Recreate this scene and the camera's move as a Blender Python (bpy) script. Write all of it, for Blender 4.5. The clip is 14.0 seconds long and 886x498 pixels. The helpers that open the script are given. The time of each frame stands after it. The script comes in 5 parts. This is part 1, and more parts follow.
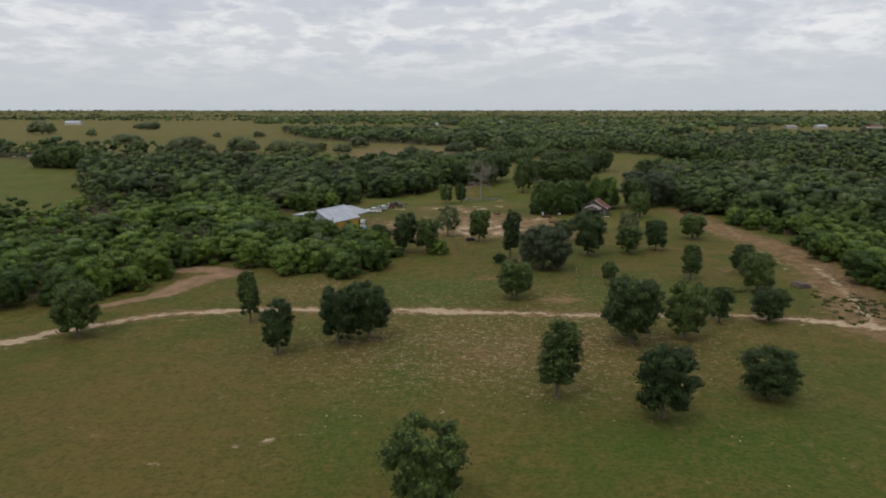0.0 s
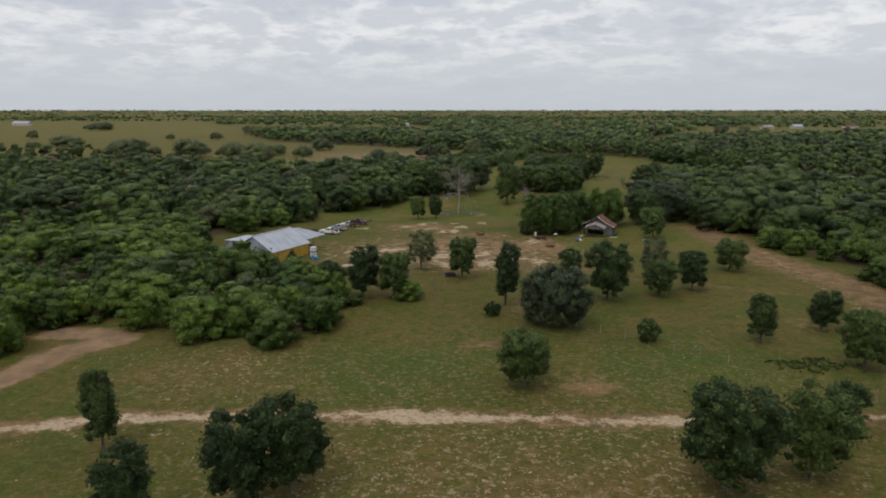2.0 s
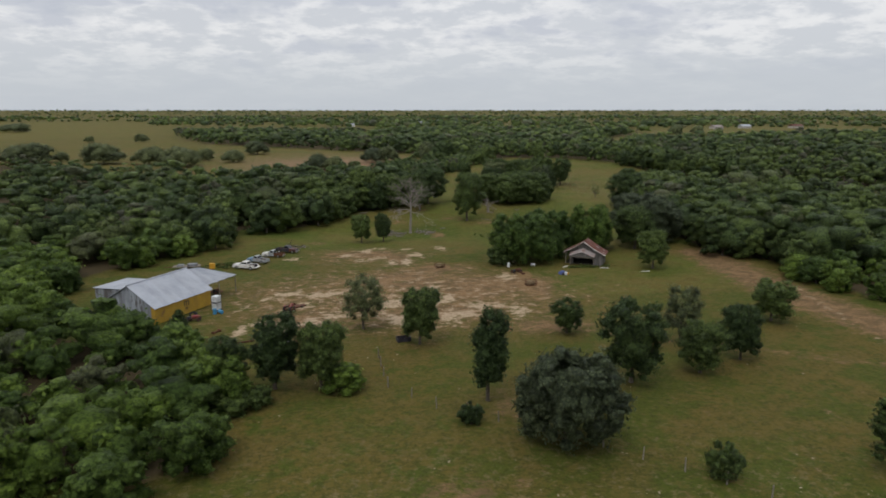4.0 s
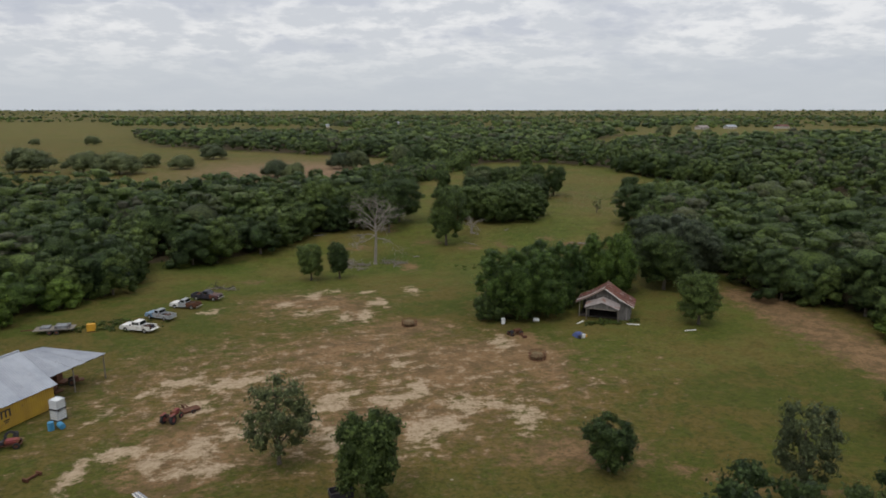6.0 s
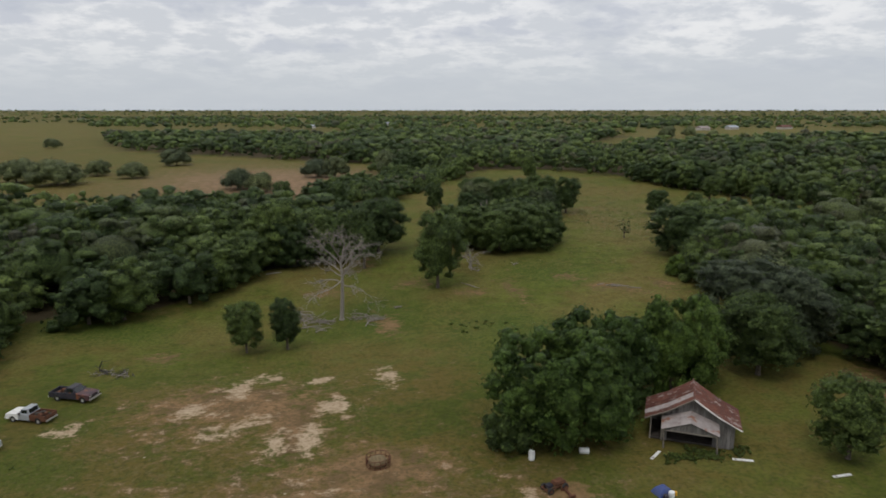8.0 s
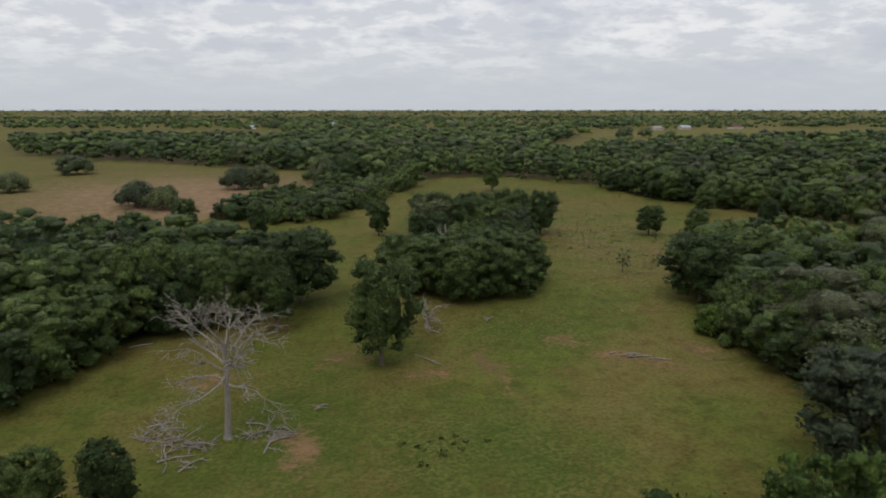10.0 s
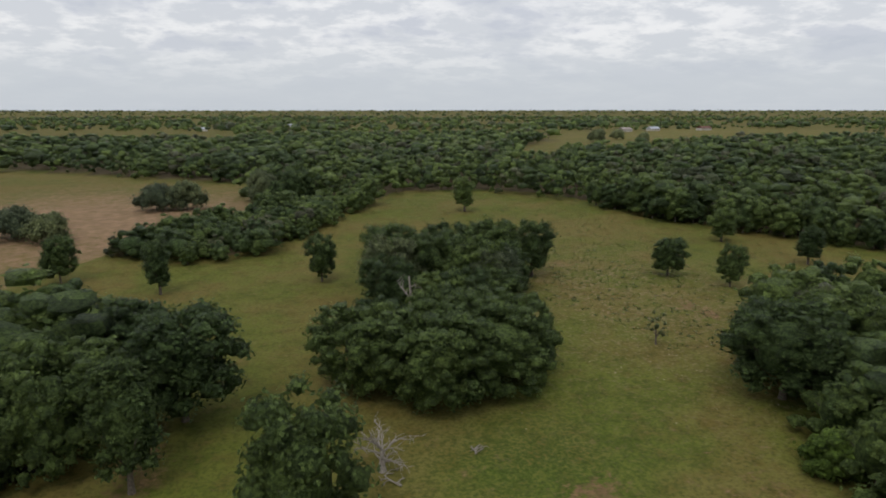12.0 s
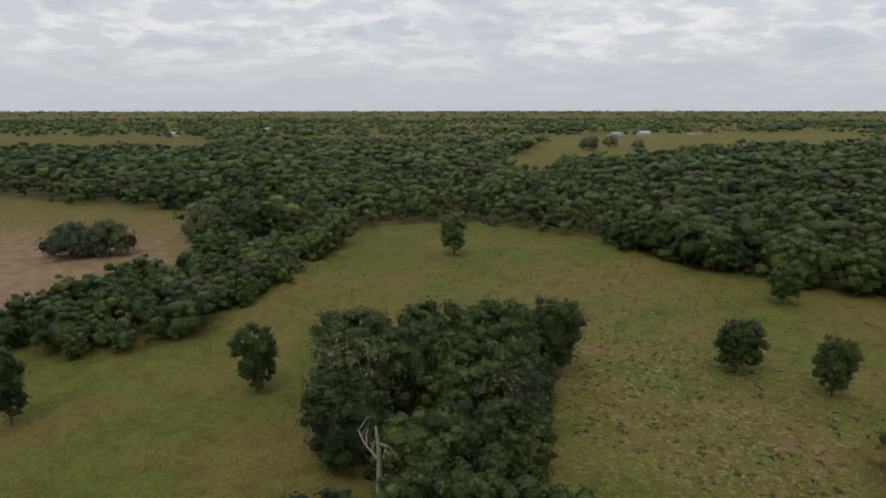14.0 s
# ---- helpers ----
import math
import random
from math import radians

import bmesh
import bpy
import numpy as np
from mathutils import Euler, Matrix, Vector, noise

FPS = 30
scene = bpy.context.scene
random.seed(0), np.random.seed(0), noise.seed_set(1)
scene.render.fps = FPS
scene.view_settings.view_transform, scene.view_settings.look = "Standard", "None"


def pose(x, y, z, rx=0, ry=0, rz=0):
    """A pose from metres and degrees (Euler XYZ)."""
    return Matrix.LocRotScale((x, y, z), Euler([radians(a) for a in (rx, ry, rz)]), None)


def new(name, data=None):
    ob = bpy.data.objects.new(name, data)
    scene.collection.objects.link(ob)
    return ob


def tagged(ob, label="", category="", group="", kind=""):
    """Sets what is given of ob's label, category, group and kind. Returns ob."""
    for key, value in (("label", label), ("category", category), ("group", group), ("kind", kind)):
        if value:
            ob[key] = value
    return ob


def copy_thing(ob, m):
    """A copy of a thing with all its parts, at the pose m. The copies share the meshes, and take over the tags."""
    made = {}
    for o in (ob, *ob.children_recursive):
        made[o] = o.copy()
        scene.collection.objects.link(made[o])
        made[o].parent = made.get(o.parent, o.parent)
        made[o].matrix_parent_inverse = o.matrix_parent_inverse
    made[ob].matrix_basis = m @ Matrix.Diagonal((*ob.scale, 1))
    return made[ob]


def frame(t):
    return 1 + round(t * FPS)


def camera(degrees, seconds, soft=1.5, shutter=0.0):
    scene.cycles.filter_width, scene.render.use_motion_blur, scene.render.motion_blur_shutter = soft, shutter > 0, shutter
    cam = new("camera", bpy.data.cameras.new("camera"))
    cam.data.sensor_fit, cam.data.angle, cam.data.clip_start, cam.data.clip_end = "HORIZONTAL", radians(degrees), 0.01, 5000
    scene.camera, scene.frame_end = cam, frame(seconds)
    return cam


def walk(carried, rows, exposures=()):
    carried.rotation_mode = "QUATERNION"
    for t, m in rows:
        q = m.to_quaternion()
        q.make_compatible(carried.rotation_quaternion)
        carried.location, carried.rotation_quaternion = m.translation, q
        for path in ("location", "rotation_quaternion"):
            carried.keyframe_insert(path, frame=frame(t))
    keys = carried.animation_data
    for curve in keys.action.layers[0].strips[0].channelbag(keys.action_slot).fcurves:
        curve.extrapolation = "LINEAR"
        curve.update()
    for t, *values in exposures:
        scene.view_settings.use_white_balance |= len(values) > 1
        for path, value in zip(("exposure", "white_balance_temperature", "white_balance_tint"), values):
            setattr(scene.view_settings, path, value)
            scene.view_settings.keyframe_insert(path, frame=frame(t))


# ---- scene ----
# A ranch flown over at about thirty metres: front pasture, yard with barn and shack, back pasture, woods all round.
cam = camera(67.8, 14.0, soft=1.75)
PITCH = -11.94
ROWS = [
    (0.0, 1.16, 2.17, 31.33, -0.25),
    (0.5, 1.20, 11.52, 31.24, -0.41),
    (1.0, 1.13, 20.75, 31.07, -1.29),
    (1.5, 1.03, 30.06, 30.92, -2.11),
    (2.0, 1.29, 39.37, 30.88, -2.76),
    (2.5, 1.18, 48.24, 30.85, -3.72),
    (3.0, 1.23, 57.47, 30.77, -4.64),
    (3.2, 1.41, 61.17, 30.80, -5.13),
    (5.3, 7.00, 98.02, 30.86, -9.19),
    (5.5, 7.60, 101.87, 30.87, -9.13),
    (6.0, 9.10, 111.51, 30.77, -9.04),
    (6.5, 10.70, 121.20, 30.73, -8.97),
    (7.0, 12.24, 130.82, 30.70, -8.99),
    (7.5, 13.78, 140.26, 30.74, -9.25),
    (8.0, 15.36, 149.86, 30.87, -9.79),
    (8.2, 15.99, 153.78, 30.88, -10.16),
    (10.3, 24.07, 193.16, 30.47, -14.81),
    (10.5, 25.01, 196.78, 30.52, -15.21),
    (11.0, 27.29, 205.55, 30.73, -16.19),
    (11.5, 29.56, 214.50, 31.13, -16.95),
    (12.0, 32.01, 223.41, 31.70, -17.32),
    (12.5, 34.54, 232.12, 32.79, -17.38),
    (13.0, 37.06, 240.66, 33.98, -17.51),
    (13.5, 39.86, 249.32, 35.18, -18.03),
    (14.0, 42.70, 258.24, 36.38, -18.74),
]
walk(cam, [(t, pose(x, y, z, 90 + PITCH, 0, yaw)) for t, x, y, z, yaw in ROWS], [(0.0, 0.0), (9.5, 0.0), (12.0, 0.07), (14.0, -0.02)])

# ---------------------------------------------------------------- node helpers
def node(nt, kind, **inputs):
    n = nt.nodes.new(kind)
    for key, value in inputs.items():
        if key == "_operation":
            n.operation = value
            continue
        if key == "_interpolation":
            n.interpolation_type = value
            continue
        if key == "_attribute":
            n.attribute_name = value
            continue
        slot = n.inputs[int(key[1:])] if key[0] == "i" and key[1:].isdigit() else n.inputs[key.replace("_", " ")]
        if hasattr(value, "is_output"):
            nt.links.new(value, slot)
        else:
            slot.default_value = value
    return n


def rgb(r, g, b):
    return (r, g, b, 1.0)


def mixc(nt, fac, a, b, blend="MIX"):
    n = nt.nodes.new("ShaderNodeMix")
    n.data_type, n.blend_type = "RGBA", blend
    for slot, value in ((0, fac), (6, a), (7, b)):
        if hasattr(value, "is_output"):
            nt.links.new(value, n.inputs[slot])
        else:
            n.inputs[slot].default_value = value
    return n.outputs[2]


def calc(nt, op, a, b=0.5, c=0.0):
    return node(nt, "ShaderNodeMath", _operation=op, i0=a, i1=b, i2=c).outputs[0]


def ramp(nt, value, lo, hi):
    return node(nt, "ShaderNodeMapRange", _interpolation="SMOOTHSTEP", i0=value, i1=lo, i2=hi).outputs[0]


def noise_of(nt, vector, scale, detail=3.0, rough=0.55):
    return node(nt, "ShaderNodeTexNoise", Vector=vector, Scale=scale, Detail=detail, Roughness=rough).outputs["Fac"]


def material(name, rough=0.8, metal=0.0):
    m = bpy.data.materials.new(name)
    m.use_nodes = True
    nt = m.node_tree
    b = nt.nodes["Principled BSDF"]
    b.inputs["Roughness"].default_value = rough
    b.inputs["Metallic"].default_value = metal
    b.inputs["Specular IOR Level"].default_value = 0.25
    return m, nt, b


def place_of(nt):
    return node(nt, "ShaderNodeNewGeometry").outputs["Position"]


def bump(nt, b, height, strength, distance):
    n = node(nt, "ShaderNodeBump", Strength=strength, Distance=distance, Height=height)
    nt.links.new(n.outputs[0], b.inputs["Normal"])


# ---------------------------------------------------------------- world and sun
SUN_UP, SUN_TURN = 58.0, 215.0
world = bpy.data.worlds.new("sky")
scene.world = world
world.use_nodes = True
wt = world.node_tree
back = wt.nodes["Background"]
sky = node(wt, "ShaderNodeTexSky")
sky.sky_type, sky.sun_disc, sky.sun_elevation, sky.sun_rotation, sky.dust_density = "NISHITA", False, radians(SUN_UP), radians(SUN_TURN), 2.0
ray = node(wt, "ShaderNodeTexCoord").outputs["Generated"]
split = node(wt, "ShaderNodeSeparateXYZ", Vector=ray)
up = calc(wt, "MAXIMUM", split.outputs[2], 0.0)
lift = calc(wt, "ADD", up, 0.22)
flat = node(wt, "ShaderNodeCombineXYZ", X=calc(wt, "DIVIDE", split.outputs[0], lift), Y=calc(wt, "DIVIDE", split.outputs[1], lift)).outputs[0]
# a broken deck: bright heads, grey-blue bases, paler and flatter towards the edge of sight
bases = noise_of(wt, flat, 1.45, 6.0, 0.55)
heads = noise_of(wt, node(wt, "ShaderNodeMapping", Vector=flat, Location=(3.7, 1.3, 0.0)).outputs[0], 4.2, 7.0, 0.62)
deck = calc(wt, "ADD", calc(wt, "MULTIPLY", bases, 0.68), calc(wt, "MULTIPLY", heads, 0.32))
near_edge = ramp(wt, up, 0.015, 0.11)
white = mixc(wt, ramp(wt, heads, 0.42, 0.60), rgb(0.64, 0.66, 0.70), rgb(0.85, 0.85, 0.86))
cloud = mixc(wt, calc(wt, "MULTIPLY", ramp(wt, deck, 0.50, 0.58), 0.72), white, rgb(0.49, 0.52, 0.60))
veil = mixc(wt, calc(wt, "ADD", calc(wt, "MULTIPLY", near_edge, 0.92), 0.08), rgb(0.57, 0.61, 0.66), cloud)
blue = mixc(wt, 1.0, sky.outputs[0], rgb(0.1, 0.1, 0.1), "MULTIPLY")
wt.links.new(mixc(wt, 0.9, blue, veil), back.inputs["Color"])
# an overcast sky brightens towards the zenith
wt.links.new(calc(wt, "ADD", calc(wt, "MULTIPLY", ramp(wt, up, 0.12, 1.0), 0.45), 1.0), back.inputs["Strength"])

sun = new("sun", bpy.data.lights.new("sun", "SUN"))
sun.data.energy, sun.data.angle, sun.data.color = 0.8, radians(14), (1.0, 0.95, 0.87)
sun.matrix_world = pose(0, 0, 200, 90 - SUN_UP, 0, 180 - SUN_TURN)

# ---------------------------------------------------------------- the lie of the land
def ease(a, b, t):
    t = np.clip((t - a) / (b - a), 0, 1)
    return t * t * (3 - 2 * t)


def land(x, y):
    """Height of the ground."""
    x, y = np.asarray(x, float), np.asarray(y, float)
    z = 0.3 - 0.7 * ease(111, 205, y) + 1.4 * ease(263, 307, y) + 3.05 * ease(322, 421, y)
    z = z - 2.0 * np.exp(-((x - 11.7) ** 2 / 52.6 ** 2 + (y - 251.5) ** 2 / 25.7 ** 2))
    return z + 19.0 * ease(700, 4800, np.hypot(x, y - 175))


def inside(poly, x, y):
    """Which of the places (x, y) lie in the polygon."""
    x, y = np.asarray(x, float), np.asarray(y, float)
    hit = np.zeros(x.shape, bool)
    for (ax, ay), (bx, by) in zip(poly, poly[1:] + poly[:1]):
        if ay != by:
            hit ^= ((ay > y) != (by > y)) & (x < (bx - ax) * (y - ay) / (by - ay) + ax)
    return hit


def to_line(pts, x, y):
    """Distance of the places from a broken line."""
    x, y = np.asarray(x, float), np.asarray(y, float)
    best = np.full(x.shape, 1e9)
    for (ax, ay), (bx, by) in zip(pts, pts[1:]):
        dx, dy = bx - ax, by - ay
        t = np.clip(((x - ax) * dx + (y - ay) * dy) / (dx * dx + dy * dy), 0, 1)
        best = np.minimum(best, np.hypot(x - ax - t * dx, y - ay - t * dy))
    return best


# open ground; all else is wooded
FRONT = [(-460.4, -470.0), (352.8, -463.2), (186.4, 36.5), (104.4, 77.8), (76.5, 98.5), (76.5, 108.9), (77.6, 122.9), (84.5, 149.6), (85.6, 160.1), (82.0, 182.2),
                (11.2, 181.6), (-23.5, 166.3), (-16.5, 160.5), (-10.6, 149.0), (-7.0, 136.0), (-4.0, 129.5), (-9.0, 125.0), (-13.5, 122.0), (-19.0, 122.0), (-27.0, 123.0), (-33.0, 125.0), (-36.5, 129.0), (-43.0, 131.0), (-51.0, 131.5),
                (-51.0, 127.5), (-47.0, 121.5), (-47.5, 113.0), (-51.0, 108.5), (-62.0, 103.0), (-104.5, 92.4), (-464.4, 66.0)]
YARD = [(-23.5, 166.3), (11.2, 180.5), (82.0, 181.0), (84.2, 197.3), (80.7, 205.5), (77.1, 214.8), (75.9, 222.9), (75.8, 239.3), (81.5, 259.2), (87.1, 275.6),
               (91.6, 290.9), (26.5, 298.4), (9.2, 287.7), (0.0, 277.1), (-7.9, 259.5), (-18.0, 253.5), (-31.0, 253.0), (-27.0, 240.0), (-27.0, 229.0), (-28.0, 222.5), (-34.0, 219.0),
               (-38.5, 211.0), (-44.6, 202.1), (-44.4, 178.9), (-30.5, 170.9)]
BACK = [(91.6, 289.8), (100.9, 299.2), (120.6, 301.8), (142.7, 291.5), (162.6, 277.6), (202.2, 252.3), (237.0, 264.2), (190.2, 307.0), (165.6, 328.2),
               (158.5, 342.2), (139.6, 367.9), (134.7, 391.5), (126.2, 419.7), (113.7, 435.7), (87.0, 440.1), (81.3, 427.3), (58.0, 395.1), (50.0, 379.7),
               (34.0, 359.5), (21.2, 357.0), (3.6, 370.8), (-13.4, 340.1), (10.1, 320.5), (21.8, 305.4), (26.6, 296.1)]
LEFT = [(-13, 338), (-48, 353), (-95, 378), (-162, 425), (-330, 470), (-560, 560), (-1000, 900), (-1200, 1500), (-450, 1500),
        (-250, 1000), (-171, 760), (-119, 619), (7, 506), (36, 480), (39, 430), (35, 406), (23, 394), (7, 375), (4, 368)]
PADDOCK = [(-131, 200), (-116, 206), (-127, 240), (-180, 335), (-197, 343), (-231, 377), (-258, 391), (-278, 396), (-330, 380), (-290, 230)]
FAR = [(165, 520), (221, 586), (290, 612), (364, 660), (466, 676), (589, 735), (857, 925), (857, 952), (720, 1003), (530, 989), (416, 942), (326, 808), (217, 651)]
GLADE = [(-260, 890), (-107, 835), (-8, 785), (33, 790), (40, 960), (23, 1035), (-39, 1095), (-200, 1178), (-330, 1200)]
GLADE_EAST = [(380, 590), (470, 590), (450, 612), (390, 610)]
FLOWN = [(0, 0), (1, 60), (16, 154), (43, 258), (66, 318)]


def is_open(x, y):
    hit = inside(FRONT, x, y)
    for poly in (YARD, BACK, LEFT, PADDOCK, FAR, GLADE, GLADE_EAST):
        hit |= inside(poly, x, y)
    return hit


# tracks: the lane across the pasture, the worn way to the woods, the road on the far side, cattle trails
LANE = [(-104.4, 78.4), (-57.9, 87.4), (-53.3, 92.7), (-41.7, 100.2), (-29.0, 102.6), (-15.1, 102.7), (1.2, 101.6), (20.9, 99.7), (33.6, 99.4), (45.2, 99.5), (55.7, 97.2), (64.9, 93.2), (87.0, 80.0)]
SPUR = [(-58.0, 101.0), (-52.0, 106.0), (-46.5, 111.0), (-45.0, 117.0), (-44.0, 122.0), (-38.5, 127.0), (-42.0, 129.0), (-49.0, 130.0)]
ROAD = [(64.9, 92.6), (67.2, 100.8), (71.8, 112.4), (77.6, 133.3), (79.8, 149.6), (77.4, 165.8), (76.2, 179.8), (77.3, 198.4), (78.3, 210.1)]
TRAIL = [(-27.7, 55.3), (-18.4, 58.8), (-13.8, 61.1), (-3.4, 64.6), (3.6, 66.9), (12.8, 71.6)]
DRIVE = [(-14.0, 176.0), (-4.0, 170.0), (8.0, 171.5), (16.0, 171.0), (22.5, 169.0), (26.4, 166.2), (33.8, 162.0), (45.0, 156.0), (58.0, 149.0), (72.0, 141.0)]
SHED_TRAIL = [(80.3, 255.7), (83.8, 261.6), (86.0, 266.3), (88.3, 271.0)]
PALE_SPOTS = [(-12.7, 184.4), (-9.6, 187.1), (-8.9, 189.5), (-4.0, 185.9), (-1.6, 186.8), (-15.5, 179.1), (-11.3, 171.0), (-8.3, 168.5), (-4.8, 170.1),
              (-3.6, 166.5), (-14.7, 167.3), (-6.8, 179.9), (-1.4, 173.4), (6.8, 172.9), (7.2, 178.3), (8.9, 181.0), (8.5, 170.4), (13.8, 178.5),
              (17.3, 182.1), (21.5, 176.3), (24.9, 176.2), (27.6, 172.5), (18.2, 171.9), (19.3, 171.7), (16.4, 170.4), (15.6, 178.9), (15.9, 189.0), (30.5, 194.5),
              (7.1, 228.0), (4.1, 224.9), (0.1, 219.0), (3.7, 213.5), (12.3, 210.6), (6.6, 215.4), (13.3, 225.7), (21.6, 225.9), (-11.8, 216.3), (15.4, 217.4), (9.6, 210.0)]
BARE_SPOTS = [(21.3, 184.9), (25.8, 190.3), (33.6, 189.2), (29.0, 190.0), (18.8, 204.0), (21.1, 108.1), (65.2, 261.0), (68.7, 257.9), (75.7, 259.1), (31.1, 164.3),
              (18.4, 138.7), (10.3, 194.6), (7.0, 218.0), (11.0, 213.0), (3.0, 221.0), (-7.7, 238.5), (23.5, 249.3), (10.4, 122.5), (57.9, 128.5), (-6.0, 168.0), (14.0, 174.0), (22.0, 283.0), (30.0, 270.0), (40.0, 263.0), (48.0, 262.0), (14.0, 267.0), (60.0, 268.0), (100.0, 306.0), (92.0, 340.0)]
LUSH_SPOTS = [(-0.7, 113.7), (2.3, 115.5), (34.5, 244.7), (35.9, 112.2), (41.0, 244.8), (-9.1, 61.1), (27.9, 59.0), (45.6, 239.0), (22.3, 253.9), (-19.5, 251.2), (-3.4, 76.2), (57.0, 274.2)]

TRODDEN_SPOTS = [(19.0, 204.6), (33.8, 188.2), (29.0, 189.2), (25.5, 190.0), (22.0, 183.6), (31.5, 186.6), (21.4, 108.0), (23.5, 249.3), (34.0, 195.5)]
RUTS = [(66.0, 98.0), (68.8, 119.2), (72.9, 143.8), (74.2, 157.8), (78.0, 172.0), (80.6, 182.0)]

# ---------------------------------------------------------------- materials
def ground_material():
    m, nt, b = material("pasture", 0.95)
    b.inputs["Specular IOR Level"].default_value = 0.14
    p = place_of(nt)
    cover = node(nt, "ShaderNodeAttribute", _attribute="cover")
    soil = node(nt, "ShaderNodeAttribute", _attribute="soil")
    c = node(nt, "ShaderNodeSeparateColor", Color=cover.outputs["Color"])
    s = node(nt, "ShaderNodeSeparateColor", Color=soil.outputs["Color"])
    wide = noise_of(nt, p, 0.05, 4, 0.6)
    mid = noise_of(nt, p, 0.35, 5, 0.65)
    fine = noise_of(nt, p, 2.2, 4, 0.7)
    tuft = noise_of(nt, p, 9.0, 3, 0.7)
    grass = mixc(nt, ramp(nt, wide, 0.40, 0.60), rgb(0.072, 0.096, 0.013), rgb(0.132, 0.106, 0.026))
    grass = mixc(nt, ramp(nt, mid, 0.46, 0.60), grass, rgb(0.066, 0.094, 0.012))
    patch = noise_of(nt, p, 0.14, 6, 0.68)
    grass = mixc(nt, calc(nt, "MULTIPLY", ramp(nt, patch, 0.48, 0.57), 0.60), grass, rgb(0.136, 0.104, 0.030))
    thatch = noise_of(nt, p, 0.9, 6, 0.78)
    grass = mixc(nt, calc(nt, "MULTIPLY", ramp(nt, thatch, 0.52, 0.62), 0.42), grass, rgb(0.150, 0.115, 0.044))
    # low thatch goes dark: shadow between tufts put into the grass colour
    grass = mixc(nt, calc(nt, "MULTIPLY", ramp(nt, thatch, 0.48, 0.40), 0.50), grass, rgb(0.046, 0.058, 0.010))
    dry = calc(nt, "MULTIPLY", cover.outputs["Alpha"], ramp(nt, mid, 0.25, 0.6))
    grass = mixc(nt, dry, grass, rgb(0.150, 0.102, 0.037))
    grass = mixc(nt, calc(nt, "MULTIPLY", soil.outputs["Alpha"], ramp(nt, mid, 0.30, 0.62)), grass, mixc(nt, ramp(nt, wide, 0.38, 0.62), rgb(0.128, 0.156, 0.027), rgb(0.185, 0.162, 0.050)))
    lush = calc(nt, "MULTIPLY", c.outputs[1], ramp(nt, fine, 0.3, 0.6))
    grass = mixc(nt, lush, grass, rgb(0.050, 0.100, 0.012))
    # finer dark flecks, likewise tuft shadows painted into the colour
    grass = mixc(nt, ramp(nt, fine, 0.42, 0.66), grass, mixc(nt, 0.50, grass, rgb(0.030, 0.040, 0.008)))
    grass = mixc(nt, calc(nt, "MULTIPLY", ramp(nt, tuft, 0.54, 0.70), 0.55), grass, rgb(0.165, 0.15, 0.045))
    dirt = mixc(nt, ramp(nt, mid, 0.36, 0.64), rgb(0.270, 0.172, 0.096), rgb(0.150, 0.102, 0.054))
    dirt = mixc(nt, calc(nt, "MULTIPLY", ramp(nt, fine, 0.48, 0.62), 0.6), dirt, rgb(0.090, 0.074, 0.028))
    red = mixc(nt, ramp(nt, mid, 0.3, 0.7), rgb(0.31, 0.205, 0.135), rgb(0.20, 0.138, 0.086))
    pale = mixc(nt, ramp(nt, fine, 0.35, 0.65), rgb(0.52, 0.42, 0.31), rgb(0.34, 0.26, 0.175))
    flow = node(nt, "ShaderNodeMapping", Vector=p, Scale=(0.9, 1.15, 1.0)).outputs[0]
    blot = noise_of(nt, flow, 0.6, 8, 0.78)
    rag = calc(nt, "ADD", calc(nt, "MULTIPLY", blot, 2.1), calc(nt, "SUBTRACT", calc(nt, "MULTIPLY", fine, 0.35), 0.68))

    def laid(base, mask, colour, edge=0.12):
        fac = ramp(nt, calc(nt, "SUBTRACT", calc(nt, "ADD", mask, rag), 1.0), -edge, edge)
        return mixc(nt, fac, base, colour)

    fleck = noise_of(nt, p, 1.5, 5, 0.75)
    strewn = calc(nt, "MULTIPLY", s.outputs[2], ramp(nt, fleck, 0.54, 0.60))
    grass = mixc(nt, strewn, grass, mixc(nt, ramp(nt, tuft, 0.4, 0.6), rgb(0.36, 0.29, 0.19), rgb(0.20, 0.15, 0.085)))
    col = laid(grass, s.outputs[0], red, 0.35)
    col = laid(col, c.outputs[0], dirt, 0.2)
    trodden = node(nt, "ShaderNodeAttribute", _attribute="trodden").outputs["Fac"]
    col = laid(col, trodden, mixc(nt, ramp(nt, fine, 0.35, 0.65), rgb(0.27, 0.172, 0.094), rgb(0.19, 0.128, 0.066)), 0.25)
    col = laid(col, c.outputs[2], pale)
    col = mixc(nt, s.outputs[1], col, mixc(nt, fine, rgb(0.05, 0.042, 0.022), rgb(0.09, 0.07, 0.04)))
    col = mixc(nt, 1.0, col, rgb(0.85, 0.815, 0.745), "MULTIPLY")
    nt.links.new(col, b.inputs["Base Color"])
    bump(nt, b, calc(nt, "ADD", fine, calc(nt, "MULTIPLY", tuft, 0.6)), 0.5, 0.25)
    return m


